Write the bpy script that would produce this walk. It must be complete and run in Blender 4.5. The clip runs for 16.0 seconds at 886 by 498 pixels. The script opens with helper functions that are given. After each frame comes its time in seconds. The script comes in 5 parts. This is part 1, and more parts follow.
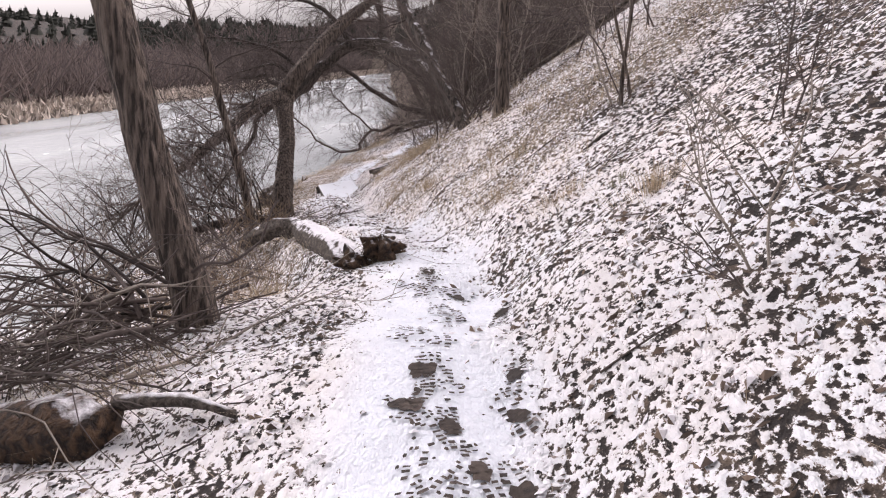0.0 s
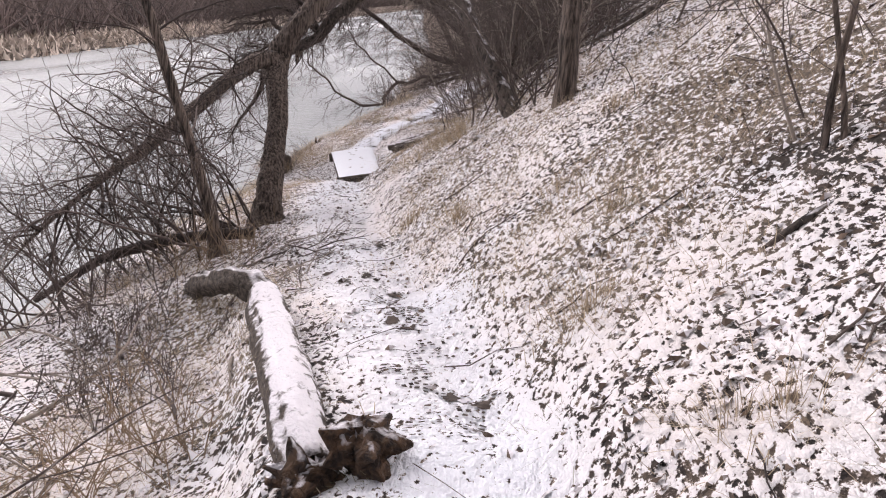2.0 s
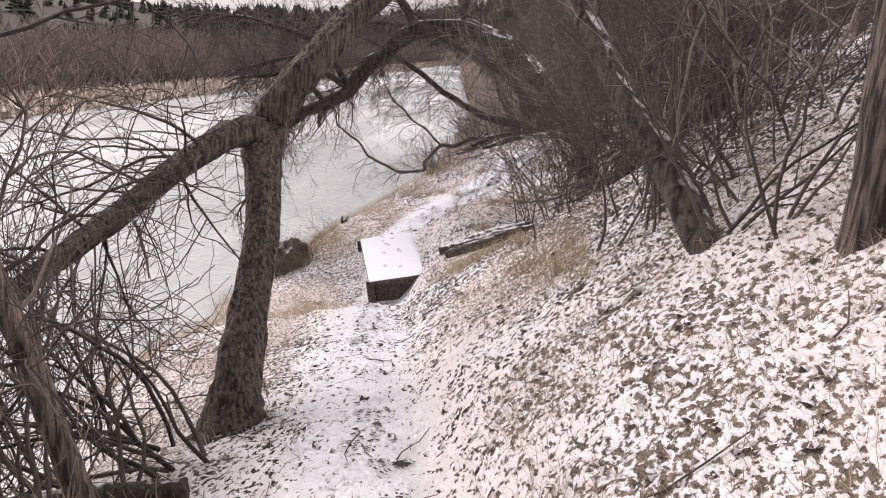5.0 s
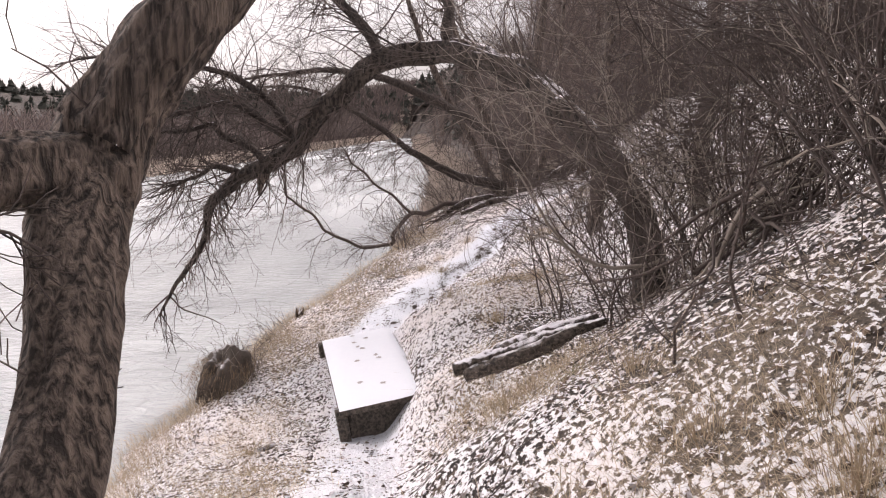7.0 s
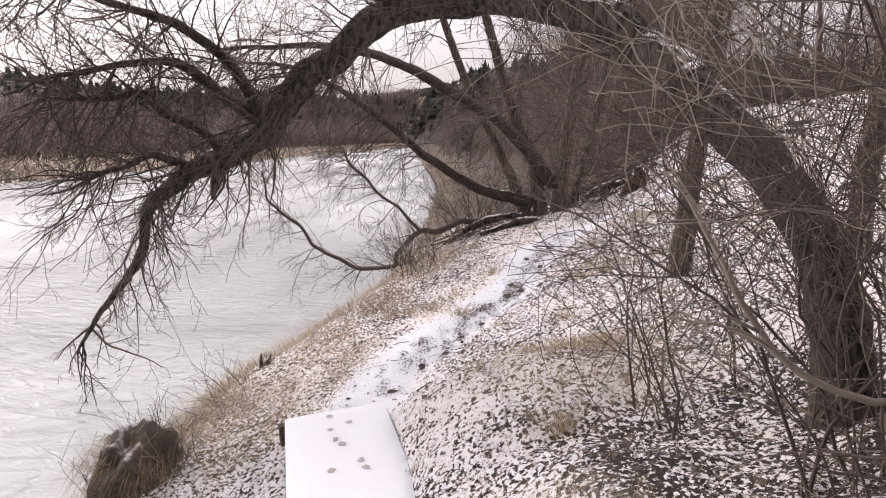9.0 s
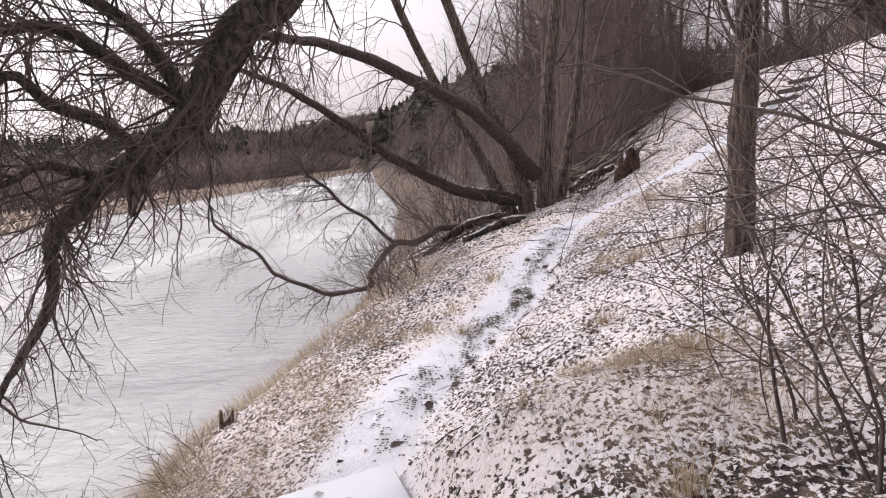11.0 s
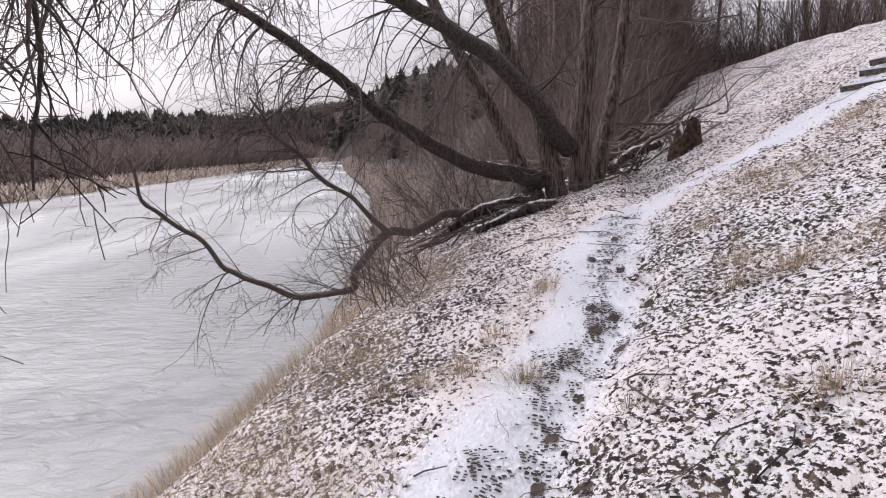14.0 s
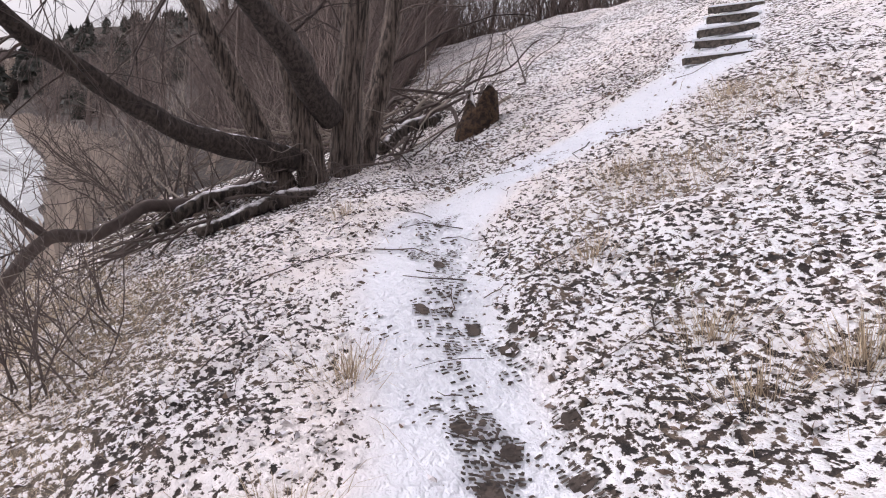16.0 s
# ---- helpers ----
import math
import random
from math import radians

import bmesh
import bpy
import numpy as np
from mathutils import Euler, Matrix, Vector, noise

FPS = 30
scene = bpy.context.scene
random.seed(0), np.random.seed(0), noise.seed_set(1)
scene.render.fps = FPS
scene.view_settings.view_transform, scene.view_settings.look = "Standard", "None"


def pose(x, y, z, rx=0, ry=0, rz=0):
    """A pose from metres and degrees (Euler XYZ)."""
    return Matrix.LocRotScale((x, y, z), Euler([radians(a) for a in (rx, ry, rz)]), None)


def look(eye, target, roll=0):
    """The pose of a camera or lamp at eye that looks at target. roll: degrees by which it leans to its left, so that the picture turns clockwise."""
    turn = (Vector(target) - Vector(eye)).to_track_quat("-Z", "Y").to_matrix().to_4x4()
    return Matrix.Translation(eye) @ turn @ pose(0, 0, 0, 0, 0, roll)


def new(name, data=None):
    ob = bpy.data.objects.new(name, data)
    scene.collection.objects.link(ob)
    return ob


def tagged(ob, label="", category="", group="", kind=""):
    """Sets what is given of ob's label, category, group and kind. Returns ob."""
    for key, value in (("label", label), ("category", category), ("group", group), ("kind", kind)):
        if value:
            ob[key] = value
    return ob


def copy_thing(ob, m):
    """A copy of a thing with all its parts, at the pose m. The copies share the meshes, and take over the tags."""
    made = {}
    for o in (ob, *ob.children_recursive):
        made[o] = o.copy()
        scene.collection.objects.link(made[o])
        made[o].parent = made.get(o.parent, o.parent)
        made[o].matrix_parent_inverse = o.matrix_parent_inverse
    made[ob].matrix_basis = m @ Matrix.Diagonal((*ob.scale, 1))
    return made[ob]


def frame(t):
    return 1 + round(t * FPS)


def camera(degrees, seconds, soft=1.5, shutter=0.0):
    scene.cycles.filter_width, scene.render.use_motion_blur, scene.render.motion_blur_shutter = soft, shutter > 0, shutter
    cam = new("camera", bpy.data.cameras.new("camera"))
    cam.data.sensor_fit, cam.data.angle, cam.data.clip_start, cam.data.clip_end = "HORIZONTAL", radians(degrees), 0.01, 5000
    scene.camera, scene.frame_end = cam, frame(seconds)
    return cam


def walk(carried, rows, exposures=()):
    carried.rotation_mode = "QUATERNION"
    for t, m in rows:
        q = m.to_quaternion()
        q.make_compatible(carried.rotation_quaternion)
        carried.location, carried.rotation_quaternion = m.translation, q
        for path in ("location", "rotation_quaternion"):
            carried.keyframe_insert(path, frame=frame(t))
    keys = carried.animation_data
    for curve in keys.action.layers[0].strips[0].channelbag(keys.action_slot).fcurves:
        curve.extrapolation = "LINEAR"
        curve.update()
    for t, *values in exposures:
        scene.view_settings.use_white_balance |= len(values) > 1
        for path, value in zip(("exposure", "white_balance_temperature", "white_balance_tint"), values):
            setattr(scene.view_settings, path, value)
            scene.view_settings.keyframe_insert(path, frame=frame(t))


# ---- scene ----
cam = camera(58.5, 16.0, 1.1)
PATH = [
    (0, (0.543, 1.968, 1.547), (0.492, 3.912, 1.079), 3.0),
    (0.5, (0.461, 2.677, 1.613), (0.394, 4.607, 1.095), 3.2),
    (1, (0.424, 3.289, 1.652), (0.345, 5.209, 1.097), 3.3),
    (1.5, (0.38, 3.96, 1.703), (0.283, 5.869, 1.115), 3.5),
    (2, (0.357, 4.629, 1.75), (0.249, 6.528, 1.133), 4.5),
    (2.5, (0.353, 5.272, 1.803), (0.23, 7.17, 1.186), 7.4),
    (3, (0.27, 5.901, 1.786), (0.099, 7.799, 1.18), 9.3),
    (3.5, (0.171, 6.512, 1.758), (-0.057, 8.409, 1.165), 9.5),
    (4, (0.003, 7.099, 1.682), (-0.257, 9.003, 1.127), 8.5),
    (4.2, (-0.052, 7.332, 1.669), (-0.318, 9.24, 1.132), 7.7),
    (6.3, (-0.914, 10.204, 1.133), (-1.01, 12.159, 0.724), 0.6),
    (6.5, (-0.954, 10.49, 1.082), (-1.04, 12.453, 0.708), 1.0),
    (7, (-1.065, 11.381, 1.039), (-1.173, 13.353, 0.724), 1.2),
    (7.5, (-1.133, 12.18, 0.979), (-1.215, 14.157, 0.694), 1.9),
    (8, (-1.246, 12.864, 0.957), (-1.376, 14.841, 0.687), 2.5),
    (8.5, (-1.336, 13.545, 0.87), (-1.445, 15.52, 0.576), 4.0),
    (8.7, (-1.385, 13.864, 0.848), (-1.501, 15.84, 0.556), 4.6),
    (10.8, (-1.795, 15.81, 0.481), (-1.812, 17.796, 0.245), -0.8),
    (11, (-1.807, 15.91, 0.437), (-1.824, 17.897, 0.206), -1.3),
    (11.5, (-1.841, 16.254, 0.299), (-1.86, 18.241, 0.068), -2.0),
    (12, (-1.906, 16.537, 0.233), (-1.945, 18.524, 0.006), -1.9),
    (12.5, (-1.944, 16.858, 0.094), (-2.013, 18.845, -0.123), -1.4),
    (13, (-2.084, 17.227, -0.021), (-2.201, 19.212, -0.232), -0.5),
    (13.5, (-2.186, 18.087, 0.005), (-2.464, 20.066, -0.068), 2.7),
    (13.6, (-2.209, 18.256, 0.03), (-2.448, 20.242, -0.016), 2.1),
    (13.8, (-2.233, 18.538, 0.07), (-2.289, 20.53, -0.106), 1.0),
    (14, (-2.305, 18.735, 0.102), (-2.235, 20.718, -0.147), 0.3),
    (14.5, (-2.337, 19.416, 0.027), (-1.988, 21.348, -0.353), 1.0),
    (15, (-2.372, 20.14, 0.016), (-1.875, 22.04, -0.36), 3.3),
    (15.5, (-2.355, 20.792, 0.009), (-1.739, 22.662, -0.342), 4.0),
    (16, (-2.245, 21.545, 0.062), (-1.462, 23.362, -0.232), 3.5),
]
walk(cam, [(t, look(eye, target, roll)) for t, eye, target, roll in PATH], ((0, 0.46, 6550, 22), (1, 0.42, 6550, 22), (4, 0.62, 6750, 22), (8.5, 0.70, 6800, 22), (11, 0.62, 6650, 22), (14.5, 0.45, 6400, 22), (16, 0.57, 6400, 22)))

# ---- world, sun and exposure ----
world = bpy.data.worlds.new("overcast")
scene.world = world
world.use_nodes = True
wn = world.node_tree.nodes
wl = world.node_tree.links
sky = wn.new("ShaderNodeTexSky")
sky.sky_type = "NISHITA"
sky.sun_disc = False
sky.sun_elevation = radians(38)
sky.sun_rotation = radians(-60)
sky.air_density, sky.dust_density = 1.0, 4.0
pale = wn.new("ShaderNodeHueSaturation")
pale.inputs["Saturation"].default_value = 0.12
wl.new(sky.outputs["Color"], pale.inputs["Color"])
wl.new(pale.outputs["Color"], wn["Background"].inputs["Color"])
wn["Background"].inputs["Strength"].default_value = 0.132
sun_data = bpy.data.lights.new("sun", "SUN")
sun_data.energy, sun_data.angle, sun_data.color = 1.75, radians(14), (1.0, 0.97, 0.93)
sun = new("sun", sun_data)
sun.rotation_euler = (radians(52), 0, radians(-60 + 180))

WATER = -2.35


# ---- materials ----
def material(name, rough=0.8):
    m = bpy.data.materials.new(name)
    m.use_nodes = True
    b = m.node_tree.nodes["Principled BSDF"]
    b.inputs["Roughness"].default_value = rough
    return m, m.node_tree.nodes, m.node_tree.links, b


def ramp(nodes, links, fac, stops):
    r = nodes.new("ShaderNodeValToRGB")
    e = r.color_ramp.elements
    while len(e) < len(stops):
        e.new(0.5)
    for k, (at, col) in zip(e, stops):
        k.position = at
        k.color = (*col, 1) if len(col) == 3 else col
    links.new(fac, r.inputs["Fac"])
    return r.outputs["Color"]


def noise_tex(nodes, links, vec, scale, detail=4.0, rough=0.6, distort=0.0):
    n = nodes.new("ShaderNodeTexNoise")
    n.inputs["Scale"].default_value = scale
    n.inputs["Detail"].default_value = detail
    n.inputs["Roughness"].default_value = rough
    n.inputs["Distortion"].default_value = distort
    links.new(vec, n.inputs["Vector"])
    return n.outputs["Fac"]


def calc(nodes, links, op, a, b):
    n = nodes.new("ShaderNodeMath")
    n.operation = op
    for i, v in enumerate((a, b)):
        if isinstance(v, (int, float)):
            n.inputs[i].default_value = v
        else:
            links.new(v, n.inputs[i])
    return n.outputs[0]


def mixed(nodes, links, fac, a, b):
    n = nodes.new("ShaderNodeMix")
    n.data_type = "RGBA"
    if isinstance(fac, (int, float)):
        n.inputs[0].default_value = fac
    else:
        links.new(fac, n.inputs[0])
    for i, v in ((6, a), (7, b)):
        if isinstance(v, tuple):
            n.inputs[i].default_value = (*v, 1)
        else:
            links.new(v, n.inputs[i])
    return n.outputs[2]


def bump(nodes, links, b, height, strength, distance):
    n = nodes.new("ShaderNodeBump")
    n.inputs["Strength"].default_value = strength
    n.inputs["Distance"].default_value = distance
    links.new(height, n.inputs["Height"])
    links.new(n.outputs["Normal"], b.inputs["Normal"])


def object_vec(nodes, links, scale=(1, 1, 1)):
    c = nodes.new("ShaderNodeTexCoord")
    m = nodes.new("ShaderNodeMapping")
    m.inputs["Scale"].default_value = scale
    links.new(c.outputs["Object"], m.inputs["Vector"])
    return m.outputs["Vector"]


def attribute(nodes, name):
    a = nodes.new("ShaderNodeAttribute")
    a.attribute_name = name
    return a.outputs["Fac"]


def snow_on_top(nodes, links, vec, lo, hi, patch=0.5, scale=9.0):
    """How much snow lies on a surface: on its upper side, in patches."""
    g = nodes.new("ShaderNodeNewGeometry")
    s = nodes.new("ShaderNodeSeparateXYZ")
    links.new(g.outputs["Normal"], s.inputs[0])
    n = noise_tex(nodes, links, vec, scale, 4.0, 0.65)
    v = calc(nodes, links, "ADD", s.outputs["Z"], calc(nodes, links, "MULTIPLY", calc(nodes, links, "SUBTRACT", n, 0.5), patch * 2))
    m = nodes.new("ShaderNodeMapRange")
    m.inputs["From Min"].default_value, m.inputs["From Max"].default_value = lo, hi
    links.new(v, m.inputs["Value"])
    return m.outputs["Result"]


SNOW = (0.86, 0.84, 0.87)


def make_ground():
    m, n, l, b = material("snow over leaf litter", 0.85)
    v = object_vec(n, l)
    trail, grass, far = attribute(n, "trail"), attribute(n, "grassy"), attribute(n, "wild")
    vw = n.new("ShaderNodeVectorMath")
    vw.operation = "ADD"
    wob = n.new("ShaderNodeTexNoise")
    wob.inputs["Scale"].default_value = 7.0
    wob.inputs["Detail"].default_value = 3.0
    l.new(v, wob.inputs["Vector"])
    wsc = n.new("ShaderNodeVectorMath")
    wsc.operation = "SCALE"
    wsc.inputs["Scale"].default_value = 0.05
    l.new(wob.outputs["Color"], wsc.inputs[0])
    l.new(object_vec(n, l, (1.16, 0.74, 1.16)), vw.inputs[0]), l.new(wsc.outputs[0], vw.inputs[1])
    wv = vw.outputs[0]
    # bare litter showing between the snow; leaves' shaded sides are painted into its darks
    a = noise_tex(n, l, wv, 29.0, 3.5, 0.6, 0.0)
    c = noise_tex(n, l, wv, 5.0, 3.0, 0.55)
    d = noise_tex(n, l, v, 0.9, 3.0, 0.5)
    f = noise_tex(n, l, v, 48.0, 3.0, 0.7)
    cover = calc(n, l, "ADD", calc(n, l, "MULTIPLY", a, 0.62), calc(n, l, "ADD", calc(n, l, "MULTIPLY", c, 0.16), calc(n, l, "ADD", calc(n, l, "MULTIPLY", d, 0.15), calc(n, l, "MULTIPLY", f, 0.24))))
    cover = calc(n, l, "SUBTRACT", cover, calc(n, l, "MULTIPLY", trail, 0.110))
    cover = calc(n, l, "ADD", cover, calc(n, l, "MULTIPLY", grass, 0.006))
    cover = calc(n, l, "ADD", cover, calc(n, l, "MULTIPLY", far, 0.20))
    mr = n.new("ShaderNodeMapRange")
    mr.inputs["From Min"].default_value, mr.inputs["From Max"].default_value = 0.598, 0.640
    l.new(cover, mr.inputs["Value"])
    bare = mr.outputs["Result"]
    leaf = n.new("ShaderNodeTexVoronoi")
    leaf.inputs["Scale"].default_value = 17.0
    l.new(wv, leaf.inputs["Vector"])
    sep = n.new("ShaderNodeSeparateColor")
    l.new(leaf.outputs["Color"], sep.inputs[0])
    litter = ramp(n, l, sep.outputs[0], [(0.0, (0.014, 0.011, 0.010)), (0.45, (0.036, 0.027, 0.023)), (0.78, (0.075, 0.055, 0.043)), (1.0, (0.20, 0.15, 0.11))])
    straw = ramp(n, l, f, [(0.3, (0.14, 0.105, 0.07)), (0.65, (0.62, 0.51, 0.38))])
    litter = mixed(n, l, calc(n, l, "MULTIPLY", grass, 0.45), litter, straw)
    litter = mixed(n, l, ramp(n, l, noise_tex(n, l, wv, 70.0, 3.0, 0.7), [(0.35, (0, 0, 0)), (0.65, (0.7, 0.7, 0.7))]), litter, (0.018, 0.014, 0.013))
    tint = ramp(n, l, d, [(0.35, (0.91, 0.86, 0.85)), (0.65, (0.87, 0.88, 0.91))])
    # thin snow lets the straw and leaves under it show through
    veil = ramp(n, l, noise_tex(n, l, wv, 9.0, 4.0, 0.65), [(0.42, (0, 0, 0)), (0.72, (0.34, 0.34, 0.34))])
    tint = mixed(n, l, calc(n, l, "MULTIPLY", veil, calc(n, l, "SUBTRACT", 1.0, trail)), tint, (0.62, 0.53, 0.46))
    tint = mixed(n, l, trail, tint, (0.85, 0.88, 0.94))
    edge = ramp(n, l, bare, [(0.0, (0, 0, 0)), (0.45, (1, 1, 1))])
    core = ramp(n, l, bare, [(0.35, (0, 0, 0)), (0.9, (1, 1, 1))])
    half = mixed(n, l, edge, tint, mixed(n, l, 0.5, litter, (0.50, 0.42, 0.36)))
    l.new(mixed(n, l, core, half, litter), b.inputs["Base Color"])
    rough = n.new("ShaderNodeMapRange")
    rough.inputs["To Min"].default_value, rough.inputs["To Max"].default_value = 0.7, 0.95
    l.new(bare, rough.inputs["Value"]), l.new(rough.outputs["Result"], b.inputs["Roughness"])
    h = calc(n, l, "SUBTRACT", calc(n, l, "MULTIPLY", f, 0.5), calc(n, l, "MULTIPLY", cover, 2.2))
    bump(n, l, b, h, 0.9, 0.035)
    return m


def make_bark(name, dark, light, snow_lo=2.0, snow_hi=3.0, coarse=26.0, depth=0.02, stretch=0.22, patch=0.5, patch_scale=9.0):
    m, n, l, b = material(name, 0.92)
    v = object_vec(n, l, (1, 1, stretch))
    a = noise_tex(n, l, v, coarse, 4.0, 0.6, 0.4)
    big = noise_tex(n, l, object_vec(n, l), 2.5, 3.0, 0.5)
    col = ramp(n, l, a, [(0.40, dark), (0.62, light)])
    col = mixed(n, l, calc(n, l, "MULTIPLY", big, 0.45), col, tuple(0.55 * (p + q) * 0.8 for p, q in zip(dark, light)))
    if snow_lo < 2.0:
        col = mixed(n, l, snow_on_top(n, l, object_vec(n, l), snow_lo, snow_hi, patch, patch_scale), col, SNOW)
    l.new(col, b.inputs["Base Color"])
    bump(n, l, b, a, 1.0, depth)
    return m


def make_plain(name, lo, hi, scale=30.0, rough=0.9, snow=None, bump_depth=0.004):
    m, n, l, b = material(name, rough)
    v = object_vec(n, l)
    a = noise_tex(n, l, v, scale, 5.0, 0.7)
    info = n.new("ShaderNodeNewGeometry")
    fac = calc(n, l, "ADD", calc(n, l, "MULTIPLY", a, 0.6), calc(n, l, "MULTIPLY", info.outputs["Random Per Island"], 0.5))
    col = ramp(n, l, fac, [(0.2, lo), (0.85, hi)])
    if snow:
        col = mixed(n, l, snow_on_top(n, l, v, *snow), col, SNOW)
    l.new(col, b.inputs["Base Color"])
    bump(n, l, b, a, 0.8, bump_depth)
    return m


def make_water():
    m, n, l, b = material("milky river water", 0.16)
    v = object_vec(n, l, (1.0, 1.5, 1))
    a = noise_tex(n, l, v, 2.8, 4.0, 0.55, 0.9)
    c = noise_tex(n, l, object_vec(n, l, (0.30, 0.05, 1)), 1.0, 4.0, 0.55, 0.6)
    l.new(ramp(n, l, c, [(0.3, (0.37, 0.395, 0.395)), (0.7, (0.52, 0.545, 0.545))]), b.inputs["Base Color"])
    l.new(ramp(n, l, c, [(0.3, (0.12,) * 3), (0.7, (0.32,) * 3)]), b.inputs["Roughness"])
    bump(n, l, b, calc(n, l, "ADD", a, calc(n, l, "MULTIPLY", c, 0.8)), 0.7, 0.10)
    b.inputs["IOR"].default_value = 1.33
    return m


M_GROUND = make_ground()
M_BARK = make_bark("furrowed dark bark", (0.012, 0.009, 0.008), (0.25, 0.195, 0.16), coarse=48.0, depth=0.05, stretch=0.10)
M_BARK_SNOW = make_bark("dark bark with snow on top", (0.010, 0.008, 0.007), (0.13, 0.104, 0.086), 0.74, 0.98, 26.0, 0.025)
M_LIMB = make_bark("smooth brown bark", (0.018, 0.014, 0.012), (0.09, 0.07, 0.06), 0.97, 1.12, 40.0, 0.01, 0.5)
M_TWIG = make_plain("dark twigs", (0.016, 0.012, 0.011), (0.15, 0.116, 0.102), 12.0)
M_TWIG_PALE = make_plain("pale dry twigs", (0.16, 0.13, 0.11), (0.38, 0.33, 0.28), 14.0)
M_TWIG_FAR = make_plain("distant bare brush", (0.06, 0.046, 0.044), (0.21, 0.16, 0.145), 3.0)
M_REED = make_plain("pale dry reeds", (0.34, 0.28, 0.24), (0.78, 0.68, 0.59), 2.0)
M_WOODS = make_plain("brown bare branches", (0.070, 0.054, 0.049), (0.27, 0.21, 0.185), 3.0)
M_STRAW = make_plain("dry straw-coloured grass", (0.22, 0.165, 0.11), (0.70, 0.58, 0.42), 20.0)
M_GREEN = make_plain("half-green grass", (0.09, 0.10, 0.05), (0.34, 0.31, 0.19), 20.0)
M_LEAF = make_plain("curled brown leaves", (0.016, 0.012, 0.011), (0.21, 0.15, 0.11), 25.0, 0.9, (0.60, 0.86, 0.25, 14.0))
M_LOG = make_bark("weathered log with snow on top", (0.028, 0.023, 0.020), (0.17, 0.14, 0.115), 0.78, 1.08, 34.0, 0.03, 1.0)
M_LOG_SNOW = make_bark("log with a thick cover of snow", (0.024, 0.020, 0.017), (0.16, 0.13, 0.105), 0.52, 0.80, 34.0, 0.03, 1.0, 0.95, 15.0)
M_ROT = make_bark("rotten brown wood", (0.010, 0.007, 0.006), (0.12, 0.068, 0.038), 0.86, 1.10, 22.0, 0.06, 1.0)
# for the earth overhang below the step box, which is no rock
M_BANK_EARTH = make_plain("brown bank earth", (0.035, 0.028, 0.023), (0.17, 0.138, 0.112), 9.0, 0.9, (0.90, 1.15, 0.30, 9.0), 0.07)
M_SNOW = make_plain("thin snow cover", (0.79, 0.83, 0.89), (0.88, 0.90, 0.94), 18.0, 0.7)
M_TIMBER = make_bark("grey wet timber", (0.03, 0.026, 0.023), (0.15, 0.125, 0.10), coarse=35.0, depth=0.008, stretch=1.0)
M_EARTH = make_plain("bare wet earth", (0.020, 0.015, 0.013), (0.10, 0.075, 0.06), 40.0, 0.85, None, 0.01)
M_CONIFER = make_plain("dark conifer needles", (0.018, 0.022, 0.018), (0.070, 0.070, 0.058), 1.5)
M_WEED = make_plain("dry brown weeds", (0.10, 0.068, 0.042), (0.36, 0.26, 0.17), 16.0)
M_PRINT = make_plain("grey trodden slush", (0.25, 0.23, 0.22), (0.55, 0.53, 0.53), 60.0)
M_WATER = make_water()


